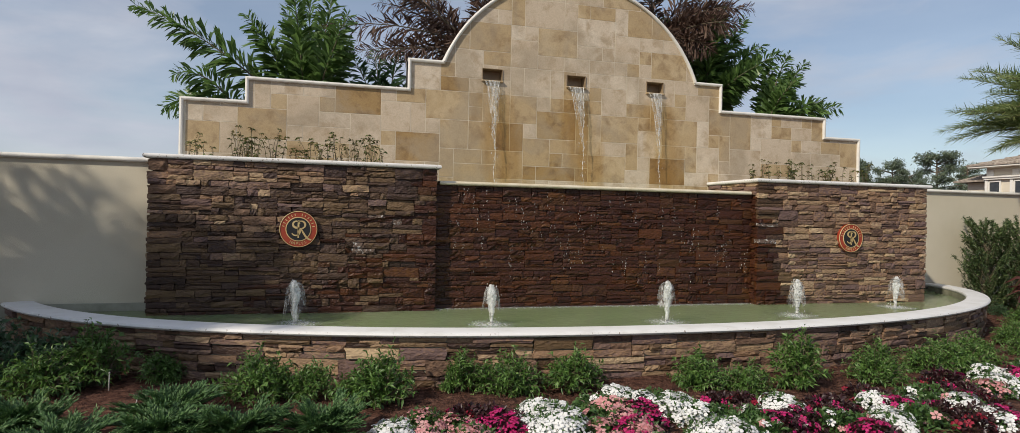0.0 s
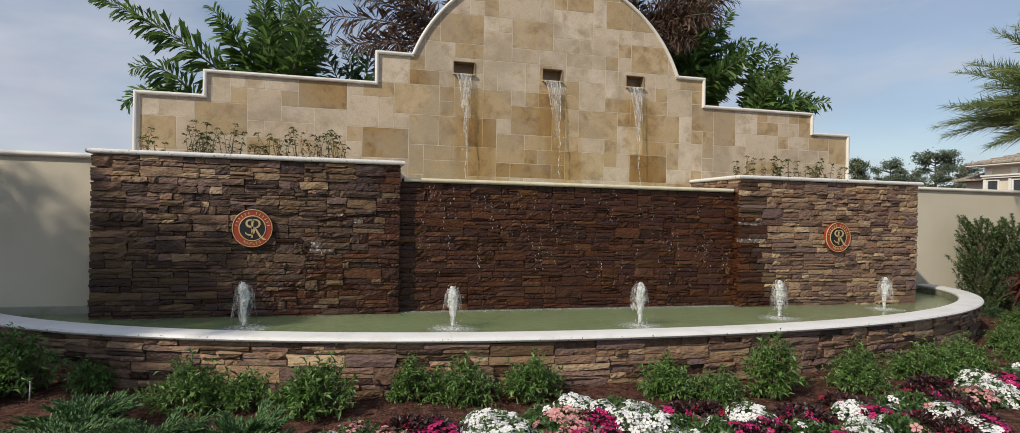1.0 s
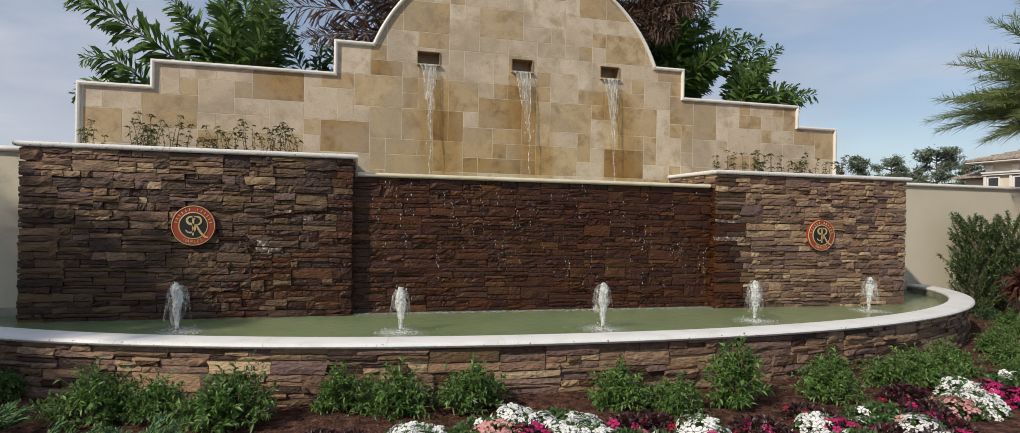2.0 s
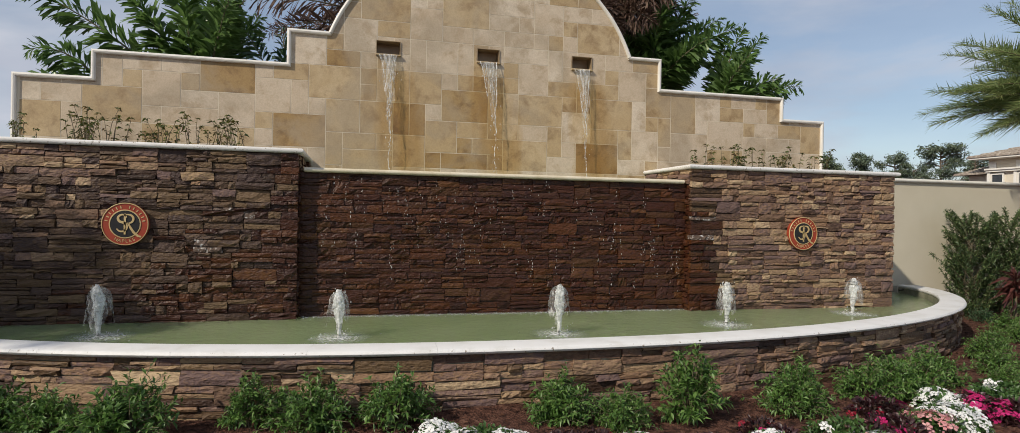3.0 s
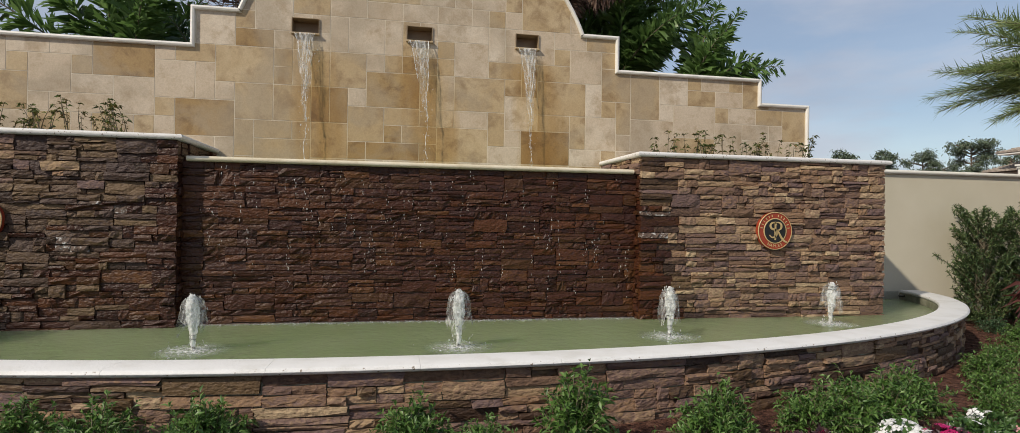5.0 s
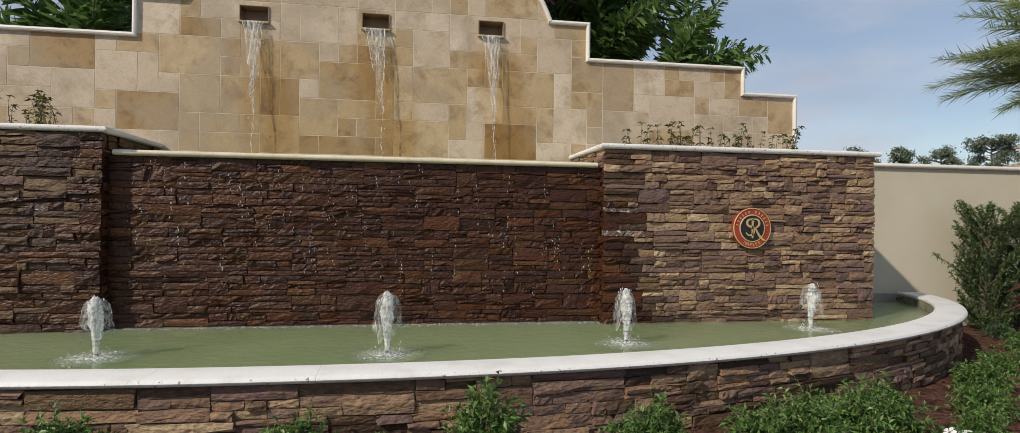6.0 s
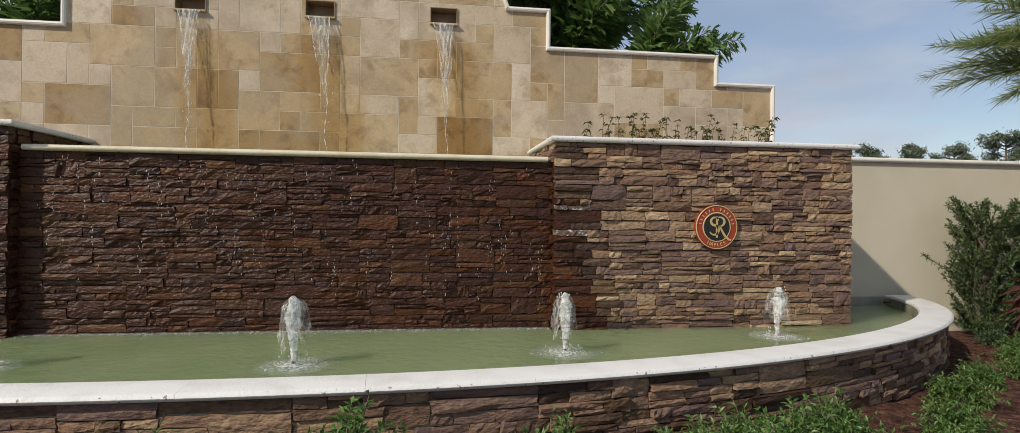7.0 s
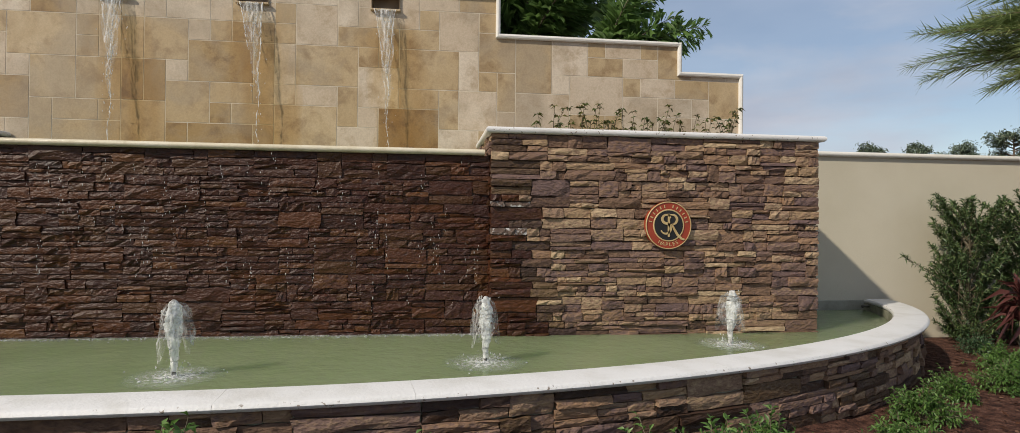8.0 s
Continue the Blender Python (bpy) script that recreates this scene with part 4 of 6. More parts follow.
def build_spouts():
    for i, (a, b) in enumerate(SCUPPERS):
        rng = np.random.default_rng(60 + i)
        fall = thing("water_stream", "thin clear water strands falling from a stone spout", "water stream", ((a + b) / 2, BACK_Y, MID_TOP - 0.1), "streams from the spouts")
        drop = SCUP_Z[0] - (MID_TOP - 0.1)
        w = (b - a) / 2 - 0.03
        strands, film = [], []
        meet, sway = (0.02, 0.09, 0.03)[i], (0.30, 0.55, 0.42)[i]
        for k, (x0, stop, thick) in enumerate(((-w * 0.95, (0.5, 0.3, 0.36)[i], 0.0058), (w * 0.85, 1.0, 0.0076), (-w * 0.4, 0.13, 0.0034), (w * 0.3, (0.42, 0.16, 0.2)[i], 0.0050), (w * 0.55, 0.10, 0.0032))):
            rows = []
            for q in range(44):
                f = q / 43 * stop
                pull = min(1, f / sway) ** 0.8
                x = x0 + (meet - x0) * pull * (0.80 if k == 0 else 0.9) + 0.018 * math.sin(f * 19 + k * 2 + i) * f + rng.normal(0, 0.004)
                rows.append(((x, -0.035 - 0.10 * f ** 0.5, drop * (1 - f)), 0.72 * thick * rng.uniform(0.1, 1.5) ** 1.3 * (1 - 0.4 * f)))
            strands.append(tube(rows, 5))
        for k in range(90):
            f = rng.uniform(0.02, 1.0) ** 1.6
            c = Vector((meet * min(1, f / sway) + rng.normal(0, w * (0.6 - 0.45 * f)), -0.035 - 0.10 * f ** 0.5 + rng.normal(0, 0.008), drop * (1 - f)))
            s = rng.uniform(0.0015, 0.0042)
            film.append(tube([(c - Vector((0, 0, s * 3)), s * 0.3), (c, s), (c + Vector((0, 0, s * 2)), s * 0.3)], 5))
        for k in range(2):
            verts, faces, reach = [], [], (0.62, 0.40)[k] * (1.0, 0.9, 1.1)[i]
            for q in range(40):
                f = q / 39 * reach
                half = w * (0.85, 0.5)[k] * max(0.06, 1 - f / reach) ** 0.8
                mid = (meet + 0.01 * math.sin(f * 23 + i)) * min(1, f / sway)
                for j in range(9):
                    u = j / 4 - 1
                    verts.append((mid + half * u + rng.normal(0, 0.003), -0.037 - 0.10 * f ** 0.5 - 0.012 * k + 0.006 * math.sin(u * 7 + f * 31 + k), drop * (1 - f)))
            for q in range(39):
                for j in range(8):
                    faces.append((q * 9 + j, q * 9 + j + 1, q * 9 + j + 10, q * 9 + j + 9))
            part("sheet", mesh_of("water_sheet", verts, faces, (FILM, SHEET)[k], True), fall, "thin glassy falling sheet", kind="stuff")
        part("strand", mesh_of("strands", *join(strands), SPRAY, True), fall, kind="stuff")
        part("spray", mesh_of("droplets", *join(film), SPRAY, True), fall, kind="stuff")


build_spouts()


def build_drips():
    """Water that trickles over the spill edge: strings of beads down the stones and froth where it lands."""
    rng = np.random.default_rng(70)
    beads, froth = [], []
    for i in range(110):
        x, top = rng.uniform(LEFT_PIER[1] + 0.1, RIGHT_PIER[0] - 0.08), rng.uniform(0.9, MID_TOP - 0.06)
        for k in range(int(rng.integers(2, 8))):
            z = top - k * rng.uniform(0.02, 0.07)
            if z < WATER_Z + 0.02:
                break
            s = rng.uniform(0.0015, 0.0035)
            c = Vector((x + rng.normal(0, 0.006), MID_Y - 0.045 + rng.normal(0, 0.008), z))
            beads.append(tube([(c - Vector((0, 0, s * rng.uniform(2, 6))), s * 0.3), (c, s), (c + Vector((0, 0, s * 2)), s * 0.3)], 5))
    for i in range(1500):
        x = rng.uniform(LEFT_PIER[1] + 0.05, RIGHT_PIER[0] - 0.03)
        c = Vector((x, MID_Y - 0.045 - rng.exponential(0.05), WATER_Z))
        s = rng.uniform(0.002, 0.008)
        if rng.random() < 0.45:
            s *= 0.4
            c.z += 0.004 + rng.exponential(0.016)
        froth.append(tube([(c, s), (c + Vector((0, 0, s * 0.5)), s * 0.8), (c + Vector((0, 0, s)), s * 0.2)], 6))
    tagged(new("water_drips", mesh_of("water_drips", *join(beads), SPRAY, True)), "beads of water trickling down the wet spillway stones", "water", kind="stuff")
    steps = 240
    for i in range(steps):
        xs = [LEFT_PIER[1] + 0.03 + (RIGHT_PIER[0] - LEFT_PIER[1] - 0.05) * (i + k) / steps for k in (0, 1)]
        out = [0.075 + 0.05 * noise.noise((x * 5, 0, 0)) + 0.04 * noise.noise((x * 23, 3, 0)) for x in xs]
        froth.append(([Vector((xs[0], MID_Y, WATER_Z + 0.007)), Vector((xs[1], MID_Y, WATER_Z + 0.007)), Vector((xs[1], MID_Y - out[1], WATER_Z + 0.002)), Vector((xs[0], MID_Y - out[0], WATER_Z + 0.002))], [(3, 2, 1, 0)]))
    tagged(new("foam", mesh_of("foam", *join(froth), FILM, True)), "line of white froth at the foot of the spillway", "foam", kind="stuff")


build_drips()

# ---- plants ----


def shrub_meshes(seed, r, h, count, leaf, mat):
    """Low shrub: twigs that carry leaf whorls, denser to the outside, uneven outline."""
    rng = np.random.default_rng(seed)
    base, way, twigs = [], [], []
    for i in range(count):
        a, e = rng.uniform(0, 2 * math.pi), rng.uniform(0.15, 1.45)
        reach = rng.uniform(0.55, 1.0) * (1 + 0.3 * math.sin(3 * a + seed) * math.cos(2 * a))
        tip = Vector((math.cos(a) * math.cos(e) * r * reach, math.sin(a) * math.cos(e) * r * reach, max(0.04, math.sin(e) * h * reach + rng.normal(0, 0.03))))
        foot = Vector((rng.normal(0, 0.03), rng.normal(0, 0.03), 0))
        bend = foot.lerp(tip, 0.55) + Vector((0, 0, 0.04))
        twigs.append(tube([(foot, 0.004), (bend, 0.003), (tip, 0.0015)], 4))
        along = (tip - bend).normalized()
        for k in range(11):
            f = rng.uniform(0.1, 1.05)
            p = bend.lerp(tip, f)
            d = Vector(rng.normal(0, 1, 3))
            d = (d - along * d.dot(along)).normalized() * 0.9 + along * rng.uniform(0.2, 0.9) + Vector((0, 0, 0.2))
            base.append(p), way.append(d)
    n = len(base)
    return mesh_of("stems", *join(twigs), STEM), leaves("foliage", base, way, rng.uniform(0.7, 1.25, n) * leaf, rng.uniform(0.26, 0.38, n) * leaf, mat, rng)


SHRUBS = [(shrub_meshes(101, 0.34, 0.36, 200, 0.056, LEAF)), (shrub_meshes(102, 0.40, 0.32, 220, 0.056, LEAF)), (shrub_meshes(103, 0.28, 0.44, 165, 0.056, LEAF)), (shrub_meshes(104, 0.40, 0.36, 220, 0.056, LEAF_DARK))]


def place_shrub(x, y, kind, scale, turn, label="low bright green leafy shrub in the mulch bed"):
    s = thing("shrub", label, "shrub", (x, y, GROUND_Z - 0.01), "shrubs along the basin")
    stems, foliage = SHRUBS[kind]
    part("stem", stems, s, kind="stuff"), part("foliage", foliage, s, kind="stuff")
    s.rotation_euler = (0, 0, turn)
    s.scale = (scale, scale, scale)


for row in ((-6.9, -0.75, 3, 1.3), (-6.35, -1.15, 3, 1.35), (-5.85, -1.4, 3, 1.25), (-5.74, -1.75, 1, 1.0), (-5.42, -1.5, 2, 1.15), (-4.87, -1.52, 0, 0.72), (-3.95, -2.13, 1, 1.0), (-3.6, -2.25, 0, 0.8), (-3.08, -2.5, 0, 1.1), (-2.35, -2.3, 2, 0.8), (-1.92, -2.4, 1, 0.92), (-1.35, -2.42, 0, 1.0),
            (-0.2, -2.6, 0, 0.92), (0.2, -2.76, 1, 0.72), (0.76, -2.7, 2, 1.12), (1.66, -2.68, 1, 0.85), (1.82, -2.62, 2, 0.85), (2.5, -2.5, 1, 0.85), (2.85, -2.5, 0, 0.9), (3.2, -2.36, 1, 0.9), (3.58, -2.2, 1, 0.85),
            (4.5, -2.05, 1, 0.7), (4.1, -2.42, 0, 0.55), (5.15, -1.4, 1, 0.7), (5.8, -1.0, 0, 0.6), (6.5, -0.8, 1, 0.7), (7.05, -0.2, 1, 0.75), (7.45, 0.45, 3, 0.6), (6.9, -1.1, 0, 0.7), (6.1, -1.7, 0, 0.7)):
    place_shrub(*row, turn=row[0] * 2.3)


def build_juniper(x, y, seed, r, label="low spreading grey-green juniper over the mulch"):
    """Spreading juniper: arching branches with flat feathered sprays that point forward and lift at the tips."""
    rng = np.random.default_rng(seed)
    j = thing("juniper", label, "shrub", (x, y, GROUND_Z), "spreading junipers")
    twigs, base, way, length = [], [], [], []
    for i in range(64):
        a = rng.uniform(0, 2 * math.pi)
        reach, rise = rng.uniform(0.25, 1.1) * r, rng.uniform(0.04, 0.13)
        lift = rng.uniform(0.0, 0.085)
        pts = []
        for k in range(8):
            f = k / 7
            pts.append(Vector((math.cos(a + 0.35 * f) * reach * f, math.sin(a + 0.35 * f) * reach * f, 0.03 + rise * math.sin(f * 1.9) + lift * f ** 3)))
        twigs.append(tube([(p, 0.006 * (1 - 0.8 * k / 7)) for k, p in enumerate(pts)], 4))
        for k in range(1, 8):
            d = (pts[k] - pts[k - 1]).normalized()
            flat = d.cross(Vector((0, 0, 1))).normalized()
            for q in range(6):
                o = pts[k - 1].lerp(pts[k], (q + rng.uniform(0, 1)) / 6)
                side = (d * 1.25 + flat * ((-1) ** q * rng.uniform(0.4, 0.8)) + Vector((0, 0, rng.uniform(0.05, 0.5)))).normalized()
                m = rng.uniform(0.06, 0.125) * (1 - 0.45 * (k - 1) / 7)
                for u in range(7):
                    base.append(o + side * m * u / 7)
                    way.append(side + flat * ((-1) ** u * 0.32) + Vector(rng.normal(0, 0.13, 3)))
                    length.append(rng.uniform(0.024, 0.04))
        for u in range(6):
            base.append(pts[7] + (pts[7] - pts[6]).normalized() * 0.012 * u)
            way.append((pts[7] - pts[6]).normalized() + Vector(rng.normal(0, 0.15, 3)))
            length.append(0.032)
    part("branchwork", mesh_of("branches", *join(twigs), STEM), j, kind="stuff")
    part("needle_spray", leaves("needles", base, way, np.array(length), 0.009, JUNIPER, rng, droop=0.0), j, kind="stuff")


for i, (x, y, r) in enumerate(((-5.36, -2.86, 0.30), (-5.95, -2.62, 0.34), (-4.52, -2.72, 0.31), (-4.45, -3.2, 0.34), (-3.98, -3.24, 0.33), (-3.46, -3.3, 0.31), (-4.95, -3.42, 0.34), (-5.55, -3.42, 0.34), (-6.5, -2.6, 0.36))):
    build_juniper(x, y, 200 + i, r)


def build_dry_tuft(x, y, seed):
    """A small withered tuft: a few thin pale blades splayed from one root."""
    rng = np.random.default_rng(seed)
    p = thing("dry_tuft", "small withered grey tuft in the mulch", "plant", (x, y, GROUND_Z - 0.005))
    a = rng.uniform(0, 2 * math.pi, 26)
    way = np.stack((np.cos(a), np.sin(a), rng.uniform(0.3, 1.4, 26)), axis=1)
    part("blade", leaves("blades", np.stack((np.cos(a), np.sin(a), 0 * a), axis=1) * 0.02, way, rng.uniform(0.06, 0.12, 26), 0.011, STRAW, rng, droop=0.35), p, kind="stuff")


build_dry_tuft(-4.88, -2.02, 260)
build_dry_tuft(-4.72, -1.98, 261)


def build_stake(x, y, h, lean):
    """A thin pale irrigation riser stuck in the mulch."""
    p = thing("irrigation_stake", "thin pale plastic irrigation stake in the mulch", "stake", (x, y, GROUND_Z - 0.03))
    part("rod", mesh_of("rod", *tube([((0, 0, 0), 0.005), ((lean * 0.5, 0, h * 0.5), 0.005), ((lean, 0, h), 0.0045), ((lean, 0, h + 0.002), 0.002)], 8), STAKE, True), p)
    part("cap", mesh_of("cap", *tube([((lean, 0, h), 0.007), ((lean, 0, h + 0.012), 0.007), ((lean, 0, h + 0.015), 0.003)], 8), STAKE, True), p)


build_stake(-5.22, -1.75, 0.17, 0.004)
build_stake(-4.87, -2.28, 0.1, 0.02)


def bedding_meshes(seed, petal, count, leaf):
    """Impatiens: a low leafy mound covered in flat five-petalled flowers."""
    rng = np.random.default_rng(seed)
    r, h = 0.19, 0.145
    d = rand_dirs(rng, 260, 0.6)
    d[:, 2] = np.abs(d[:, 2])
    base = d * np.array((r, r, h)) * rng.uniform(0.55, 1.0, (260, 1))
    green = leaves("foliage", base, d + rng.normal(0, 0.6, d.shape), rng.uniform(0.04, 0.07, 260), rng.uniform(0.02, 0.032, 260), leaf, rng)
    verts, faces = [], []
    for i in range(count):
        v = rand_dirs(rng, 1, 1.1)[0]
        v[2] = abs(v[2])
        p = Vector(v * np.array((r, r, h)) * rng.uniform(0.92, 1.12))
        face = (Vector(v) + Vector((0, -0.35, 0.3)) + Vector(rng.normal(0, 0.3, 3))).normalized()
        q = face.to_track_quat("Z", "Y")
        s, t0 = rng.uniform(0.026, 0.038), rng.uniform(0, 2)
        for k in range(5):
            a = t0 + k * 2 * math.pi / 5
            m = len(verts)
            for rr, da, up in ((0.1, 0, 0.05), (0.75, -0.55, 0.16), (1.12, -0.25, 0.02), (1.12, 0.25, 0.02), (0.75, 0.55, 0.16)):
                verts.append(p + q @ Vector((math.cos(a + da) * rr * s, math.sin(a + da) * rr * s, up * s)))
            faces.append((m, m + 1, m + 2, m + 3, m + 4))
    return green, mesh_of("flowers", verts, faces, petal)


BEDDING = {"white": [bedding_meshes(300 + i, WHITE_PETAL, 52, GREEN_LEAF) for i in range(2)], "pink": [bedding_meshes(310 + i, PINK_PETAL, 30, GREEN_LEAF) for i in range(2)],
           "magenta": [bedding_meshes(320 + i, MAGENTA_PETAL, 24, MAROON_LEAF) for i in range(2)], "crimson": [bedding_meshes(330 + i, (RED_PETAL, MAGENTA_PETAL)[i], 9, MAROON_LEAF) for i in range(2)],
           "sparse pink": [bedding_meshes(340 + i, (PINK_PETAL, WHITE_PETAL)[i], 5, GREEN_LEAF) for i in range(2)]}


def build_bedding():
    rng = np.random.default_rng(17)
    patches = [(-2.99, -3.42, "white", 3, 0.14), (-2.64, -3.38, "pink", 5, 0.2), (-2.35, -3.08, "crimson", 5, 0.18), (-2.25, -3.33, "magenta", 6, 0.18), (-2.45, -3.62, "pink", 3, 0.16), (-1.80, -3.08, "white", 6, 0.15), (-1.93, -3.42, "white", 9, 0.2),
               (-1.45, -3.08, "sparse pink", 3, 0.16), (-1.36, -3.2, "pink", 3, 0.16), (-1.46, -3.55, "pink", 6, 0.2), (-1.0, -2.88, "white", 3, 0.12), (-0.64, -2.98, "white", 2, 0.08), (-0.8, -2.95, "sparse pink", 1, 0.05), (-1.1, -3.3, "magenta", 6, 0.18), (-1.2, -3.65, "magenta", 4, 0.18),
               (-0.74, -3.32, "white", 7, 0.17), (-0.74, -3.7, "white", 6, 0.18), (-0.42, -3.5, "sparse pink", 4, 0.16), (-0.22, -3.22, "crimson", 5, 0.2), (-0.35, -3.75, "sparse pink", 2, 0.12), (0.06, -3.42, "white", 2, 0.08), (-0.08, -3.68, "magenta", 3, 0.14), (0.1, -3.3, "sparse pink", 1, 0.05),
               (0.42, -3.4, "crimson", 4, 0.18), (0.4, -3.72, "sparse pink", 3, 0.16), (0.9, -3.42, "white", 2, 0.08), (0.78, -3.62, "white", 1, 0.05), (1.04, -3.25, "crimson", 2, 0.1), (1.1, -3.52, "magenta", 2, 0.1), (0.3, -3.95, "magenta", 2, 0.12), (0.64, -3.95, "white", 2, 0.1), (0.98, -3.8, "sparse pink", 3, 0.16),
               (1.4, -3.52, "sparse pink", 4, 0.18), (1.55, -3.25, "sparse pink", 2, 0.12), (1.61, -3.68, "white", 1, 0.05), (1.5, -3.92, "white", 1, 0.05), (1.75, -3.85, "magenta", 2, 0.1), (1.36, -3.85, "crimson", 3, 0.16), (1.85, -3.5, "crimson", 3, 0.18), (2.2, -3.05, "crimson", 4, 0.2), (2.04, -3.3, "crimson", 3, 0.14),
               (2.38, -3.22, "pink", 4, 0.12), (2.66, -3.12, "white", 7, 0.17), (2.92, -2.9, "white", 2, 0.09), (3.12, -3.05, "magenta", 6, 0.16), (3.35, -3.3, "crimson", 3, 0.18), (3.55, -2.92, "sparse pink", 3, 0.15), (3.7, -2.78, "sparse pink", 2, 0.1)]
    for x, y, tone, n, r in patches:
        for k in range(n):
            a, d = rng.uniform(0, 2 * math.pi), r * math.sqrt(rng.uniform(0, 1))
            green, petals = BEDDING[tone][k % 2]
            p = thing("impatiens", "leafy green impatiens with a few pale flowers in the mulch bed" if tone == "sparse pink" else f"{tone} flowering impatiens in the mulch bed", "flower", (x + math.cos(a) * d, y + math.sin(a) * d, GROUND_Z - 0.02), f"{tone} bedding flowers")
            part("foliage", green, p, kind="stuff"), part("blossom", petals, p, kind="stuff")
            p.rotation_euler = (0, 0, rng.uniform(0, 6.28))
            p.scale = [rng.uniform(0.7, 1.08)] * 3


build_bedding()


def build_planter_sprig(x, y, seed, h, stems):
    rng = np.random.default_rng(seed)
    p = thing("planter_plant", "sparse leggy green and bronze plant in the raised planter", "plant", (x, y, 2.07), "plants in the raised planters")
    twigs, base, way = [], [], []
    for i in range(rng.integers(1, stems)):
        a, lean = rng.uniform(0, 6.28), rng.uniform(0.03, 0.28)
        hh = h * rng.uniform(0.6, 1.05)
        pts = [Vector((math.cos(a) * lean * hh * f * f + rng.normal(0, 0.006), math.sin(a) * lean * hh * f * f * 0.6, hh * f)) for f in (0, 0.35, 0.7, 1.0)]
        twigs.append(tube([(q, 0.006 - 0.0012 * k) for k, q in enumerate(pts)], 5))
        for k in range(13):
            f = 1.0 if k < 6 else rng.uniform(0.35, 1.0)
            q = pts[1].lerp(pts[3], (f - 0.35) / 0.65)
            b = rng.uniform(0, 6.28)
            base.append(q), way.append(Vector((math.cos(b), math.sin(b), rng.uniform(-0.2, 0.5))))
    part("stem", mesh_of("stems", *join(twigs), STEM), p, kind="stuff")
    n = len(base)
    part("foliage", leaves("foliage", base, way, rng.uniform(0.04, 0.075, n), rng.uniform(0.02, 0.03, n), LEAF_TWIG, rng, droop=0.3), p, kind="stuff")


def plant_planters():
    rng = np.random.default_rng(44)
    spans = [(-5.25, -4.88, 5, 0.38), (-4.78, -4.12, 12, 0.52), (-4.1, -3.56, 9, 0.44), (-3.5, -2.84, 11, 0.52), (2.85, 3.35, 8, 0.46), (3.4, 4.05, 13, 0.48), (4.05, 4.5, 8, 0.40), (4.5, 4.88, 7, 0.42)]
    for a, b, n, h in spans:
        for k in range(n):
            x = a + (b - a) * (k + rng.uniform(0.1, 0.9)) / n
            build_planter_sprig(x, 0.72 + 0.2 * math.sin(x * 9.1), int(400 + x * 50), h * rng.uniform(0.78, 1.12), 4 if x < 0 else 3)


plant_planters()


def frond(rng, foot, way, length, bow, leaflet, spread, per, plume):
    """One frond: a bowed midrib and its leaflets; plume sets them all round, else in two ranks."""
    pts, d = [Vector(foot)], Vector(way).normalized()
    n = 14
    for k in range(n):
        d = (d + Vector((0, 0, -bow * (0.4 + k / n)))).normalized()
        pts.append(pts[-1] + d * length / n)
    rib = tube([(p, 0.022 * (1 - 0.88 * k / n)) for k, p in enumerate(pts)], 5)
    base, dirs, size = [], [], []
    for k in range(2, n + 1):
        a = (pts[k] - pts[k - 1]).normalized()
        s = a.cross(Vector((0, 0, 1)))
        s = s.normalized() if s.length > 0.05 else Vector((1, 0, 0))
        u = s.cross(a)
        f = k / n
        for q in range(per):
            o = pts[k - 1].lerp(pts[k], (q + rng.uniform(0, 1)) / per)
            if plume:
                t = rng.uniform(0, 2 * math.pi)
                out = s * math.cos(t) + u * math.sin(t)
            else:
                out = s * (1 if q % 2 else -1) + u * rng.uniform(-0.3, 0.9)
            base.append(o), dirs.append(a * spread + out + Vector(rng.normal(0, 0.15, 3)))
            size.append(leaflet * (0.45 + 0.75 * math.sin(math.pi * min(1, 0.15 + 0.85 * f))) * rng.uniform(0.75, 1.15))
    return rib, base, dirs, size


def build_palm(name, label, x, y, trunk_h, fronds, mat, leaflet, width, seed, plume=True, spread=0.7, per=19, trunk_r=0.09):
    rng = np.random.default_rng(seed)
    palm = thing(name, label, "palm tree", (x, y, GROUND_Z))
    rings = [((0.05 * math.sin(f * 3), 0.03 * f, trunk_h * f), trunk_r * (1.25 - 0.45 * f) * (1 + 0.03 * math.sin(f * 90))) for f in np.linspace(0, 1, 30)]
    part("trunk", mesh_of("trunk", *tube(rings, 10), BARK, True), palm)
    foot = Vector(rings[-1][0])
    for az, el, length, bow in fronds:
        way = Vector((math.cos(radians(az)) * math.cos(radians(el)), math.sin(radians(az)) * math.cos(radians(el)), math.sin(radians(el))))
        rib, base, dirs, size = frond(rng, foot + Vector((0, 0, rng.uniform(-0.15, 0.05))), way, length, bow, leaflet, spread, per, plume)
        fr = part("frond", mesh_of("midrib", *rib, STEM), palm)
        shape = fishtails("plume", base, dirs, np.array(size), np.array(size) * width, mat, rng) if plume else leaves("plume", base, dirs, np.array(size), np.array(size) * width, mat, rng, droop=0.10, wide_at=0.3)
        part("plume", shape, fr, kind="stuff")
    return palm


def ring_fronds(seed, n, length, low, high, bow):
    rng = np.random.default_rng(seed)
    return [(360 * i / n + rng.uniform(-16, 16), rng.uniform(low, high), length * rng.uniform(0.8, 1.1), bow * rng.uniform(0.7, 1.3)) for i in range(n)]


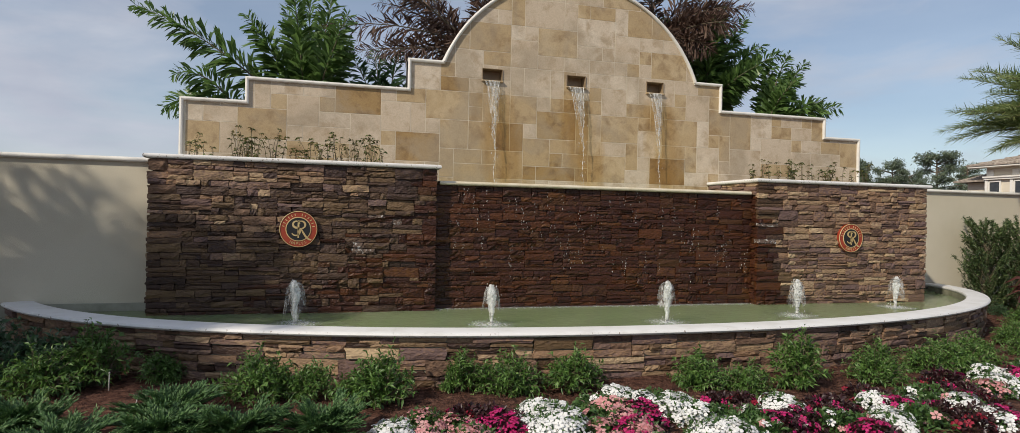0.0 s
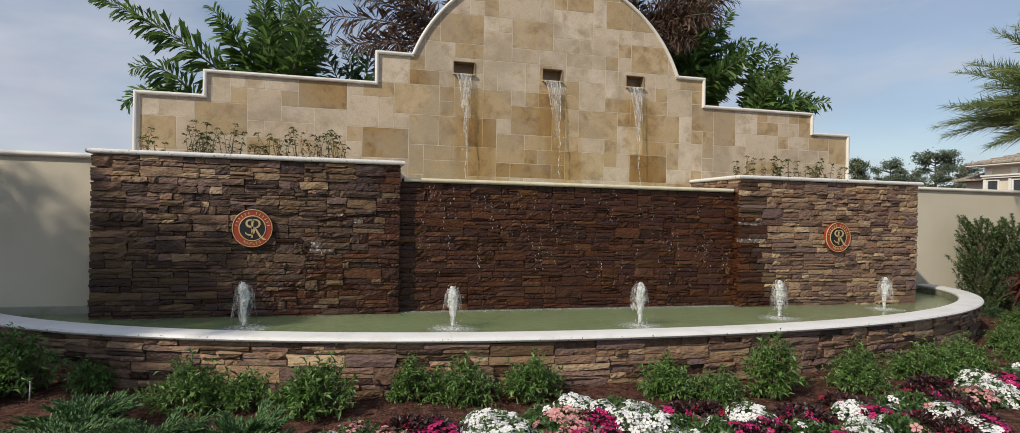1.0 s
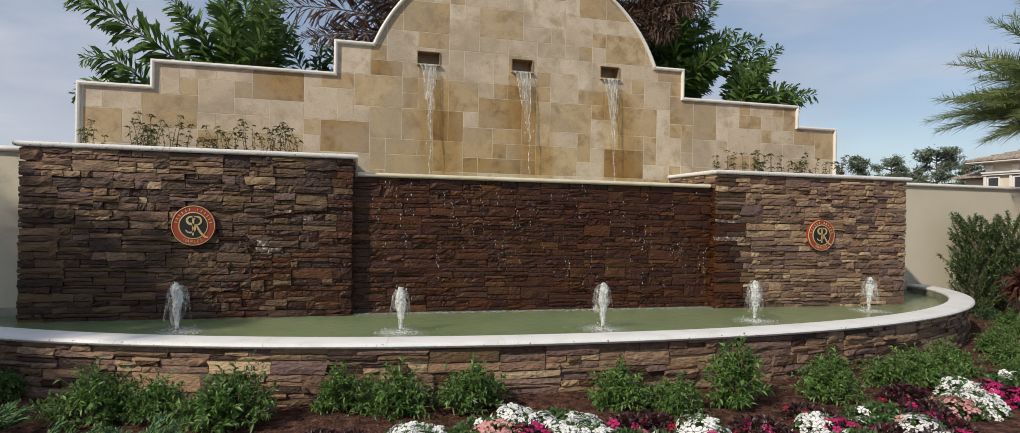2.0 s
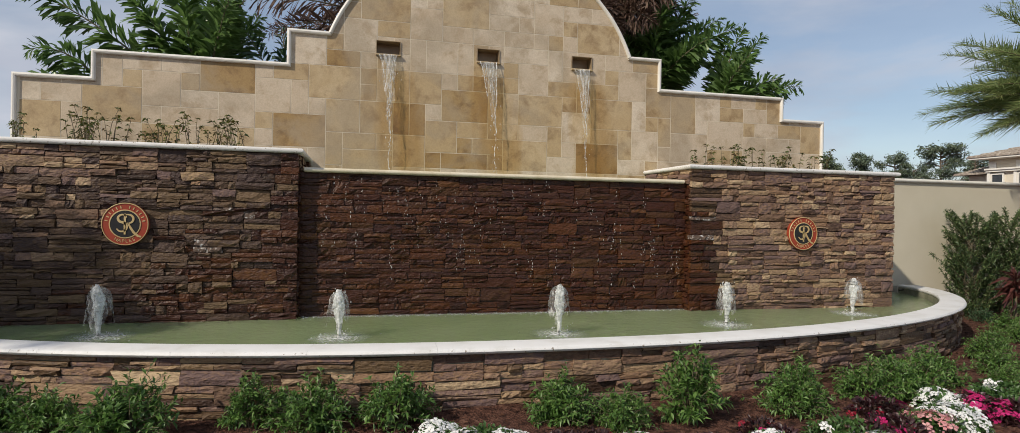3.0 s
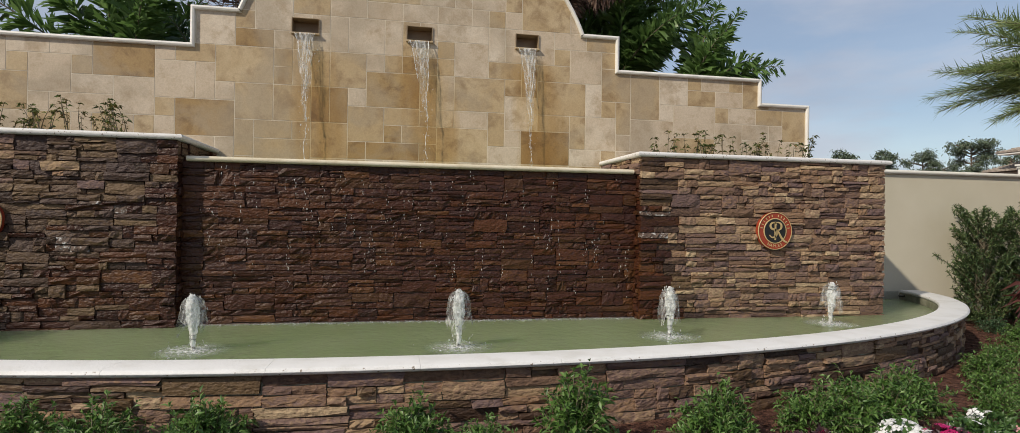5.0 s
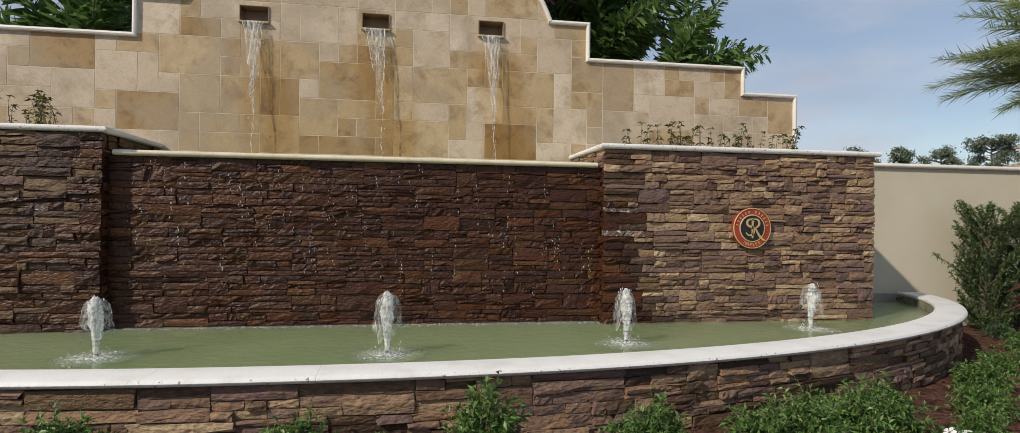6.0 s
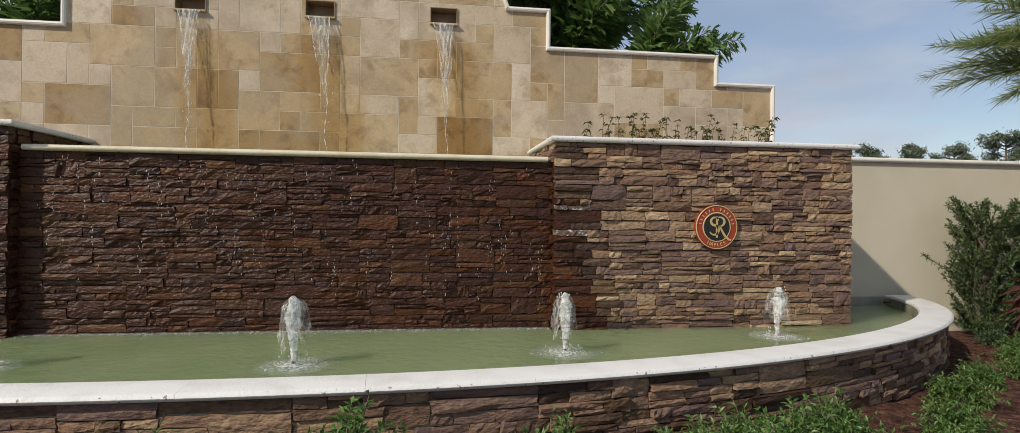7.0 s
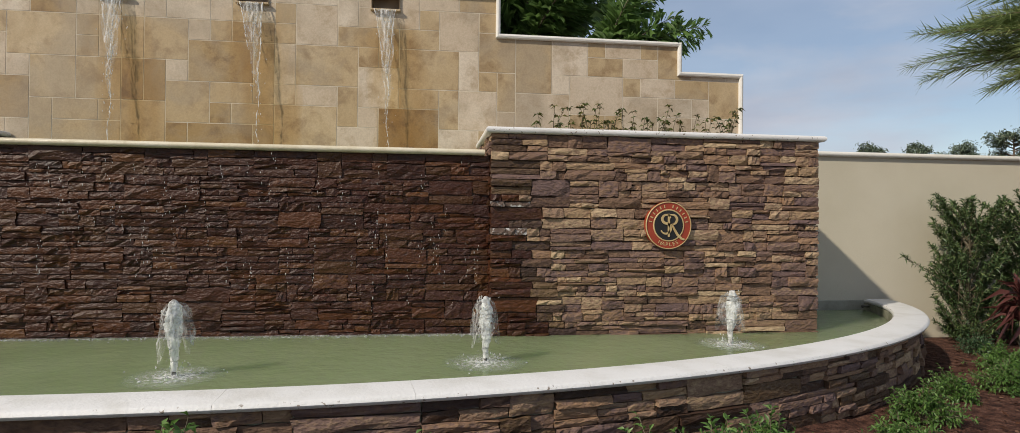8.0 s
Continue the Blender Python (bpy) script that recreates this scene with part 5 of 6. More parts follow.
build_palm("foxtail_palm", "green foxtail palm with bushy plumed fronds behind the wall", -4.0, 3.4, 2.9,
           [(184, 45, 3.2, 0.045), (205, 66, 2.0, 0.05), (120, 72, 2.5, 0.03), (95, 78, 2.8, 0.02), (60, 66, 2.4, 0.05), (-12, 42, 2.0, 0.07), (250, 76, 2.6, 0.03), (300, 62, 2.1, 0.05), (80, 68, 2.6, 0.04), (45, 80, 2.7, 0.02)], LEAF_PALM, 0.40, 0.20, 501, per=20, spread=0.8)
build_palm("foxtail_palm", "small green foxtail palm low behind the stepped wall", -5.0, 2.6, 3.02, [(175, 44, 1.15, 0.13), (200, 58, 1.05, 0.13), (20, 45, 0.8, 0.10), (150, 36, 1.15, 0.13)], LEAF_PALM, 0.30, 0.20, 502, per=8)
build_palm("foxtail_palm", "dark green bushy palm behind the wall", -2.75, 3.3, 2.8, ring_fronds(5, 10, 1.75, 12, 78, 0.055), LEAF_DARK, 0.32, 0.20, 503, per=11)
build_palm("bronze_palm", "bronze-brown plumed palm crown above the arch", -0.9, 4.2, 4.75, ring_fronds(7, 26, 2.9, -20, 60, 0.045), LEAF_DRY, 0.36, 0.09, 504, per=17)
build_palm("bronze_palm", "bronze-brown plumed palm crown above the arch", 2.25, 2.95, 4.95, ring_fronds(8, 26, 1.6, -25, 60, 0.055), LEAF_DRY, 0.34, 0.09, 505, per=17)
build_palm("foxtail_palm", "dense green foxtail palm beside the arch", 2.95, 2.6, 3.4, [(0, 62, 2.1, 0.065), (20, 52, 2.0, 0.06), (-10, 72, 2.1, 0.05), (60, 70, 2.0, 0.05), (110, 60, 1.9, 0.05), (200, 60, 1.8, 0.06), (280, 78, 2.0, 0.04), (-25, 56, 1.9, 0.07), (150, 74, 2.0, 0.04), (10, 80, 2.1, 0.03), (300, 50, 1.4, 0.06), (30, 66, 2.0, 0.05), (180, 40, 1.3, 0.05)], LEAF_PALM, 0.36, 0.22, 506, per=16)
build_palm("foxtail_palm", "green foxtail palm with a frond over the wall", 3.74, 1.9, 3.0, [(-34, 46, 1.45, 0.08), (-45, 54, 1.25, 0.08), (-8, 48, 1.45, 0.08), (15, 64, 1.65, 0.05), (-20, 70, 1.7, 0.055), (-60, 70, 1.2, 0.08), (40, 70, 1.7, 0.04), (-8, 76, 1.6, 0.05)], LEAF_PALM, 0.30, 0.24, 507, per=12)
build_palm("date_palm", "feathery yellow-green date palm beside the garden wall", 10.0, 0.4, 3.28, ring_fronds(11, 22, 2.5, 10, 78, 0.05) + [(135 + 6.0 * k + 5 * math.sin(k * 5.1), 20 + 46 * (0.5 + 0.5 * math.sin(k * 2.4)), 2.6 + 0.25 * math.sin(k * 3.3), 0.052) for k in range(22)] + [(150 + 17 * k, 4 + 6 * (k % 2), 1.9, 0.05) for k in range(5)] + [(142 + 5.5 * k, 14 + 34 * ((k * 7) % 16) / 16, 2.25 + 0.25 * math.cos(k * 2.1), 0.05) for k in range(16)], LEAF_DATE, 0.52, 0.042, 508, plume=False, spread=0.85, per=28, trunk_r=0.17)
build_palm("foxtail_palm", "green palm beside the path that dapples the stucco wall with shade", -9.4, -2.2, 3.35, ring_fronds(12, 18, 2.3, -15, 30, 0.06), LEAF_PALM, 0.36, 0.17, 509, per=16)

# two more palms, out of view, added only for the shade they throw
build_palm("foxtail_palm", "low green palm beside the path that shades the stucco wall", -10.9, -2.1, 3.5, ring_fronds(15, 13, 2.2, -12, 40, 0.06), LEAF_PALM, 0.36, 0.18, 513, per=16)
build_palm("foxtail_palm", "tall green palm beside the path that shades the planter wall", -8.6, -2.85, 3.5, ring_fronds(14, 11, 2.0, -15, 65, 0.06), LEAF_PALM, 0.40, 0.16, 511, per=11)


def build_hedge_bush(x, y, h, r, seed, label, whip=False):
    rng = np.random.default_rng(seed)
    bush = thing("podocarpus_bush", label, "bush", (x, y, GROUND_Z))
    twigs, base, way = [], [], []
    for i in range(150):
        a, f = rng.uniform(0, 6.28), rng.uniform(0.02, 1.0) ** 0.75
        tip = Vector((math.cos(a) * r * rng.uniform(0.5, 1.05), math.sin(a) * r * rng.uniform(0.5, 1.05), h * f))
        foot = Vector((rng.normal(0, 0.05), rng.normal(0, 0.05), max(0, h * f - rng.uniform(0.3, 0.6))))
        twigs.append(tube([(foot, 0.006), (foot.lerp(tip, 0.5) + Vector((0, 0, 0.03)), 0.004), (tip + Vector((0, 0, 0.06)), 0.002)], 4))
        for k in range(100):
            q = foot.lerp(tip + Vector((0, 0, 0.06)), rng.uniform(0.35, 1.02))
            base.append(q), way.append(Vector(rng.normal(0, 0.8, 3)) + (tip - foot).normalized() * 0.7 + Vector((0, 0, 0.3)))
    if whip:
        a, b = Vector((-0.25, -0.05, 0.62)), Vector((-0.92, -0.1, 1.0))
        twigs.append(tube([(a, 0.007), (a.lerp(b, 0.5) + Vector((0, 0, 0.03)), 0.005), (b, 0.002)], 5))
        for k in range(110):
            q = a.lerp(b, rng.uniform(0.05, 1.0) ** 0.8)
            base.append(q), way.append(Vector(rng.normal(0, 0.7, 3)) + (b - a).normalized() * 0.8)
    part("branchwork", mesh_of("branches", *join(twigs), STEM), bush, kind="stuff")
    n = len(base)
    part("foliage", leaves("foliage", base, way, rng.uniform(0.045, 0.075, n), rng.uniform(0.012, 0.018, n), LEAF_BUSH, rng, droop=0.1), bush, kind="stuff")


build_hedge_bush(7.8, 0.95, 1.62, 0.42, 600, "upright dark green podocarpus bush against the stucco wall", whip=True)
build_hedge_bush(8.45, 0.9, 1.66, 0.45, 601, "upright dark green podocarpus bush against the stucco wall")


def build_red_plant(x, y):
    rng = np.random.default_rng(61)
    p = thing("cordyline", "dark red strap-leaved cordyline beside the bush", "plant", (x, y, GROUND_Z))
    part("stem", mesh_of("stem", *tube([((0, 0, 0), 0.02), ((0, 0, 0.5), 0.014), ((0.02, 0, 0.75), 0.01)], 6), STEM), p)
    n = 90
    base = [Vector((0, 0, rng.uniform(0.40, 0.72))) for _ in range(n)]
    d = rand_dirs(rng, n, 0.55)
    part("foliage", leaves("foliage", base, d, rng.uniform(0.22, 0.36, n), rng.uniform(0.035, 0.06, n), LEAF_RED, rng, droop=0.25), p, kind="stuff")


build_palm("foxtail_palm", "low palm seedling just behind the stepped wall", 4.62, 1.95, 2.8, [(-20, 40, 0.6, 0.08), (160, 50, 0.5, 0.08), (60, 60, 0.5, 0.08)], LEAF_PALM, 0.2, 0.24, 512, per=7, trunk_r=0.04)


def build_overflow():
    """A short dark drain pipe through the basin's inner face where the coping meets the wall."""
    pipe = thing("overflow_pipe", "short dark overflow pipe at the end of the basin", "pipe", (6.70, 1.22, 0.455))
    rings = [((0.12, 0, 0), 0.014), ((-0.015, 0, 0), 0.014), ((-0.017, 0, 0), 0.010), ((0.0, 0, 0), 0.010)]
    part("pipe", mesh_of("pipe", *tube(rings, 14), NOZZLE, True), pipe)
    part("flange", mesh_of("flange", *tube([((0.0, 0, 0), 0.015), ((-0.002, 0, 0), 0.020), ((-0.008, 0, 0), 0.020), ((-0.009, 0, 0), 0.015)], 14), NOZZLE, True), pipe)


build_overflow()
build_red_plant(7.32, -0.1)
build_red_plant(8.1, 0.1)


# ---- distance ----


def build_pine(x, y, h, crown, seed, label="tall airy pine tree far beyond the wall"):
    rng = np.random.default_rng(seed)
    t = thing("pine_tree", label, "tree", (x, y, GROUND_Z), "far pine trees")
    limbs = [tube([((0, 0, 0), 0.11), ((0.09, 0, h * 0.5), 0.08), ((0.06, 0.06, h * 0.93), 0.025)], 7)]
    base, way = [], []
    for i in range(46):
        f = rng.uniform(0.5, 0.96)
        a = rng.uniform(0, 6.28)
        reach = crown * math.sqrt(max(0.05, 1 - ((f - 0.76) / 0.27) ** 2)) * rng.uniform(0.35, 1.05)
        foot = Vector((0.1, 0.05, h * (f - 0.04)))
        tip = Vector((0.1 + math.cos(a) * reach, 0.05 + math.sin(a) * reach, h * f))
        limbs.append(tube([(foot, 0.028), (foot.lerp(tip, 0.5) + Vector((0, 0, 0.05)), 0.02), (tip, 0.008)], 4))
        for c in range(3):
            m = foot.lerp(tip, rng.uniform(0.55, 1.02)) + Vector(rng.normal(0, 0.09, 3))
            for k in range(52):
                base.append(m + Vector((rng.normal(0, 0.105), rng.normal(0, 0.105), rng.normal(0, 0.06))))
                way.append(Vector(rng.normal(0, 1, 3)))
    part("trunk", mesh_of("trunk", *join(limbs), BARK), t)
    n = len(base)
    part("crown", leaves("crown", base, way, rng.uniform(0.08, 0.14, n), rng.uniform(0.038, 0.06, n), FAR_LEAF, rng), t, kind="stuff")


for i, (x, y, h, crown) in enumerate(((21.4, 20.0, 5.20, 0.85), (23.45, 20.0, 5.1, 0.6), (25.95, 20.3, 5.3, 1.1), (24.9, 16.7, 5.32, 1.2), (31.6, 20.5, 5.35, 1.1), (27.9, 21.0, 4.7, 1.0), (28.9, 23.5, 4.6, 1.0))):
    build_pine(x, y, h, crown, 700 + i)


def roof_prism(name, x0, x1, y0, y1, z0, z1, over, mat):
    """A hipped roof with rows of barrel tiles."""
    x0, x1, y0, y1 = x0 - over, x1 + over, y0 - over, y1 + over
    cy, run = (y0 + y1) / 2, (y1 - y0) / 2
    ra, rb = Vector((x0 + run, cy, z1)), Vector((x1 - run, cy, z1))
    c = [Vector((x0, y0, z0)), Vector((x1, y0, z0)), Vector((x1, y1, z0)), Vector((x0, y1, z0))]
    verts, faces = [], []

    def slope(a, b, c2, d):
        rows, run = 18, max(1, int((b - a).length / 0.33))
        for i in range(rows):
            f, g = i / rows, (i + 1) / rows
            lo, hi = (a.lerp(d, f), b.lerp(c2, f)), (a.lerp(d, g), b.lerp(c2, g))
            for k in range(run * 3):
                u, w = k / (run * 3), (k + 1) / (run * 3)
                lift = [0.06 + 0.09 * abs(math.sin(math.pi * q * run)) for q in (u, w)]
                p, q, r, t = lo[0].lerp(lo[1], u), lo[0].lerp(lo[1], w), hi[0].lerp(hi[1], w), hi[0].lerp(hi[1], u)
                m = len(verts)
                verts.extend([p + Vector((0, 0, lift[0])), q + Vector((0, 0, lift[1])), r + Vector((0, 0, lift[1] - 0.06)), t + Vector((0, 0, lift[0] - 0.06)), p, q])
                faces.extend([(m, m + 1, m + 2, m + 3), (m + 4, m + 5, m + 1, m)])

    slope(c[0], c[1], rb, ra), slope(c[1], c[2], rb, rb), slope(c[2], c[3], ra, rb), slope(c[3], c[0], ra, ra)
    return mesh_of(name, verts, faces, mat)


def build_house():
    house = thing("house", "cream stucco house with a brown tiled hip roof", "house", (-0.944, -3.304, 0.722))
    house.scale = (0.528, 0.528, 0.528)
    face = 36.8
    part("wall", box_mesh("wall", HOUSE, (face, 48, 8, 23.8, -1.6, 5.6)), house, "cream stucco wall")
    part("wing", box_mesh("wing", HOUSE, (37.45, 46, 23.802, 25.6, -1.6, 4.62)), house, "lower stucco wing")
    part("roof", roof_prism("roof", face, 48, 8, 23.8, 5.62, 8.3, 0.8, ROOF), house, "brown barrel tile roof")
    part("wing_roof", roof_prism("wing_roof", 37.45, 46, 20.4, 25.6, 4.64, 5.9, 0.6, ROOF), house)
    part("soffit", box_mesh("soffit", HOUSE_TRIM, (face - 0.75, face - 0.002, 7.3, 24.5, 5.52, 5.6)), house, "pale soffit under the eave")
    part("cornice", box_mesh("cornice", HOUSE_TRIM, (face - 0.22, face - 0.002, 8, 23.8, 4.72, 4.84), (face - 0.30, face - 0.002, 8, 23.85, 4.842, 4.94)), house, "pale moulded cornice")
    for k in range(9):
        y = 23.5 - 1.62 * k
        part("panel", box_mesh("panel", HOUSE_TRIM, (face - 0.06, face - 0.002, y - 0.22, y + 0.22, 4.97, 5.36), bevel=0.02), house, "square pale relief panel")
        part("pilaster", box_mesh("pilaster", HOUSE_TRIM, (face - 0.14, face - 0.002, y + 0.12, y + 0.30, -1.6, 4.718), bevel=0.015), house, "pale pilaster")
        w = part("window", box_mesh("window", DARK_PANE, (face - 0.04, face - 0.002, y - 0.62, y + 0.02, 2.2, 4.55)), house, "dark tall window")
        part("frame", box_mesh("frame", HOUSE_TRIM, (face - 0.09, face - 0.003, y - 0.72, y - 0.622, 2.1, 4.65), (face - 0.09, face - 0.003, y + 0.022, y + 0.10, 2.1, 4.65), (face - 0.09, face - 0.003, y - 0.62, y + 0.02, 4.552, 4.65)), w, "pale window surround")


build_house()

# ---- pieces: stones and tiles ----


def stone_meshes(mat, count, seed):
    """Unit stones (1 wide, 1 high, 1 deep) with a broken, uneven front."""
    out = []
    rng = np.random.default_rng(seed)
    for i in range(count):
        nx, nz = 5, 3
        verts, faces = [], []
        step = rng.uniform(-0.2, 0.2)
        top, foot, lean = rng.uniform(-0.14, 0.14), rng.uniform(-0.14, 0.14), rng.uniform(-0.05, 0.05)
        chip, cut, slant = (rng.uniform(0.15, 0.4) if rng.random() < 0.4 else 0.0), rng.uniform(-0.25, 0.35), rng.uniform(-0.8, 0.8)
        for k in range(nz):
            for j in range(nx):
                u, v = j / (nx - 1), k / (nz - 1)
                edge = (u in (0.0, 1.0)) or (v in (0.0, 1.0))
                y = -1.0 + (0.20 * rng.uniform(0.2, 1.0) if edge else 0.16 * rng.uniform(-0.7, 0.7)) + step * (v - 0.5) + 0.12 * rng.normal() * (u - 0.5)
                if u - 0.5 > cut + slant * (v - 0.5):
                    y += chip
                du = (rng.uniform(-0.02, 0.02) if u in (0.0, 1.0) else rng.uniform(-0.08, 0.08))
                dv = rng.uniform(-0.09, 0.02) if v == 1.0 else rng.uniform(-0.02, 0.09) if v == 0.0 else rng.uniform(-0.18, 0.18)
                verts.append((u - 0.5 + du + lean * (v - 0.5), y, v - 0.5 + dv + (u - 0.5) * (foot + (top - foot) * v)))
        for k in range(nz - 1):
            for j in range(nx - 1):
                a = k * nx + j
                faces.append((a, a + 1, a + nx + 1, a + nx))
        border = list(range(nx)) + [nx * (k + 1) - 1 for k in range(1, nz)] + [nx * nz - 1 - j for j in range(1, nx)] + [nx * k for k in range(nz - 2, 0, -1)]
        m = len(verts)
        verts += [(verts[b][0], 0.6, verts[b][2]) for b in border]
        for q in range(len(border)):
            p = (q + 1) % len(border)
            faces.append((border[p], border[q], m + q, m + p))
        out.append(mesh_of("stone", verts, faces, mat))
    return out


STONES = stone_meshes(STONE, 24, 800)
STONES_WET = stone_meshes(STONE_WET, 24, 801)
STONES_DAMP_SHADED = stone_meshes(STONE_DAMP_SHADED, 24, 803)
STONES_LIME = stone_meshes(STONE_LIME, 4, 802)


def split_block(rng, s0, s1, z0, z1, thin, longest=0.46):
    """Breaks one block of a ledge panel into stones, now across, now along."""
    w, h = s1 - s0, z1 - z0
    if h > 2.1 * thin or (h > 1.2 * thin and rng.random() < 0.6) or (h > 0.85 * thin and rng.random() < 0.16):
        c = z0 + h * rng.uniform(0.34, 0.66)
        yield from split_block(rng, s0, s1, z0, c, thin, longest)
        yield from split_block(rng, s0, s1, c, z1, thin, longest)
    elif w > longest or (w > 0.43 * longest and rng.random() < 0.42):
        c = s0 + w * rng.uniform(0.3, 0.7)
        yield from split_block(rng, s0, c, z0, z1, thin, longest)
        yield from split_block(rng, c, s1, z0, z1, thin, longest)
    else:
        yield s0, s1, z0, z1


def courses(rng, length, z0, z1, thin, wide):
    """Dry-stacked ledge panels: (start, end, low, high) of every stone, in uneven blocks that break the course lines."""
    n = max(1, round((z1 - z0) / (thin * 2.6)))
    lines = [z0 + (z1 - z0) * (k + (rng.uniform(-0.14, 0.14) if 0 < k < n else 0)) / n for k in range(n + 1)]
    for low, high in zip(lines, lines[1:]):
        s = 0.0
        while s < length - 1e-6:
            w = min(rng.uniform(*wide), length - s)
            if length - s - w < 0.12:
                w = length - s
            yield from split_block(rng, s, s + w, low, high, thin, 0.77 * wide[1])
            s += w


def lay_stones(owner, seed, length, z0, z1, spot, wet, nearest, thin=0.078, wide=(0.18, 0.6), limit=300, deep=(0.022, 0.060)):
    """Stones on a face: spot(s) gives x, y and the outward angle. The nearest are parts, the rest one mesh."""
    rng = np.random.default_rng(seed)
    todo = []
    for a, b, c, d in courses(rng, length, z0, z1, thin, wide):
        x, y, turn = spot((a + b) / 2)
        depth = rng.uniform(*deep)
        kind = wet(x, (c + d) / 2, rng)
        joint = 0.003 if kind else 0.0043
        m = Matrix.Translation((x, y, (c + d) / 2)) @ Matrix.Rotation(turn, 4, "Z") @ Matrix.Diagonal((b - a - joint, depth, d - c - joint, 1))
        pool = STONES_LIME if kind == "lime" and b - a < 0.26 else STONES_DAMP_SHADED if kind == "damp" else STONES_WET if kind else STONES
        todo.append((nearest(x, (c + d) / 2), pool[int(rng.integers(len(pool)))], m))
    todo.sort(key=lambda q: q[0])
    for _, me, m in todo[:limit]:
        ob = new("stone", me)
        ob.parent = owner
        ob.matrix_basis = m
    rest = {}
    for _, me, m in todo[limit:]:
        rest.setdefault(me.materials[0].name, []).append((me, m))
    for name, rows in rest.items():
        pieces = []
        for me, m in rows:
            pieces.append(([m @ v.co for v in me.vertices], [tuple(p.vertices) for p in me.polygons]))
        part("stonework", mesh_of("stones", *join(pieces), rows[0][0].materials[0]), owner, kind="stuff")


def damp_foot(x, z, rng):
    return "damp" if rng.random() < 0.38 - 0.5 * z else False


def dry(x, z, rng):
    return False


def splash_shade_left(x, z, rng):
    if (abs(x + 2.88) < 0.16 and abs(z - 1.52) < 0.05) or (abs(x + 3.17) < 0.12 and abs(z - 1.16) < 0.04):
        return "lime"
    # splash near the spillway; low wet and damp stones also paint in shade
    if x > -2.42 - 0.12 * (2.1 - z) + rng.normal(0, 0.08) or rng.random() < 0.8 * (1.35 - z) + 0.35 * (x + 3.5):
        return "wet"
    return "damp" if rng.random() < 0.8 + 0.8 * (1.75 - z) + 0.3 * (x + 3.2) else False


def splash_right(x, z, rng):
    if 2.36 < x < 2.66 and (abs(z - 1.49) < 0.09 or abs(z - 1.3) < 0.04 or abs(z - 0.85) < 0.03) and rng.random() < 0.7:
        return "lime"
    soak = 2.33 + 0.24 * (2.2 - z) + rng.normal(0, 0.05) - x
    return "wet" if soak > 0 else "damp" if soak > -0.16 and rng.random() < 0.7 else False


Z_STONE = (0.30, PIER_TOP - 0.052)
FACE = 0.03
lay_stones(PIER_L, 900, LEFT_PIER[1] - LEFT_PIER[0], *Z_STONE, lambda s: (LEFT_PIER[0] + s, FACE, 0.0), splash_shade_left, lambda x, z: -x)
lay_stones(PIER_R, 901, RIGHT_PIER[1] - RIGHT_PIER[0], *Z_STONE, lambda s: (RIGHT_PIER[0] + s, FACE, 0.0), splash_right, lambda x, z: -z)
lay_stones(PIER_L, 902, BACK_Y - 0.05, *Z_STONE, lambda s: (LEFT_PIER[1] - FACE, 0.03 + s, math.pi / 2), lambda x, z, r: True, lambda x, z: 0, limit=0)
lay_stones(PIER_R, 903, BACK_Y - 0.05, *Z_STONE, lambda s: (RIGHT_PIER[0] + FACE, BACK_Y - 0.02 - s, -math.pi / 2), lambda x, z, r: z < 1.95, lambda x, z: 0, limit=0)
lay_stones(PIER_R, 904, GARDEN_Y - 0.05, *Z_STONE, lambda s: (RIGHT_PIER[1] - FACE, 0.03 + s, math.pi / 2), dry, lambda x, z: 0, limit=0)
lay_stones(PIER_L, 905, WEST_Y - 0.03, *Z_STONE, lambda s: (LEFT_PIER[0] + FACE, WEST_Y - 0.005 - s, -math.pi / 2), dry, lambda x, z: 0, limit=0)
lay_stones(SPILL, 906, RIGHT_PIER[0] - LEFT_PIER[1], 0.30, MID_TOP - 0.05, lambda s: (LEFT_PIER[1] + s, MID_Y + FACE, 0.0), lambda x, z, r: True, lambda x, z: abs(x - 0.6), deep=(0.026, 0.046))


def basin_spots():
    path = rim_path(0.20, n=160)
    acc = [0.0]
    for a, b in zip(path, path[1:]):
        acc.append(acc[-1] + math.hypot(b[0] - a[0], b[1] - a[1]))

    def spot(s):
        i = min(max(np.searchsorted(acc, s) - 1, 0), len(path) - 2)
        f = (s - acc[i]) / max(1e-6, acc[i + 1] - acc[i])
        a, b = path[i], path[i + 1]
        return a[0] + (b[0] - a[0]) * f, a[1] + (b[1] - a[1]) * f, math.atan2(a[3] + (b[3] - a[3]) * f, a[2] + (b[2] - a[2]) * f) + math.pi / 2
    return spot, acc[-1]


BASIN_SPOT, BASIN_RUN = basin_spots()
lay_stones(BASIN, 907, BASIN_RUN, -0.06, RIM_Z - 0.047, BASIN_SPOT, damp_foot, lambda x, z: abs(x - 1.0), thin=0.072, wide=(0.35, 0.85))

# ---- travertine tiles ----
MODULE, TILE_X, TILE_Z = 0.2072, -5.381, 1.919          # tile module and the lower left corner of the grid
SIZES = {"a": (1, 1), "b": (2, 1), "c": (1, 2), "d": (2, 2), "e": (3, 2), "f": (2, 3), "g": (3, 1), "h": (1, 3)}
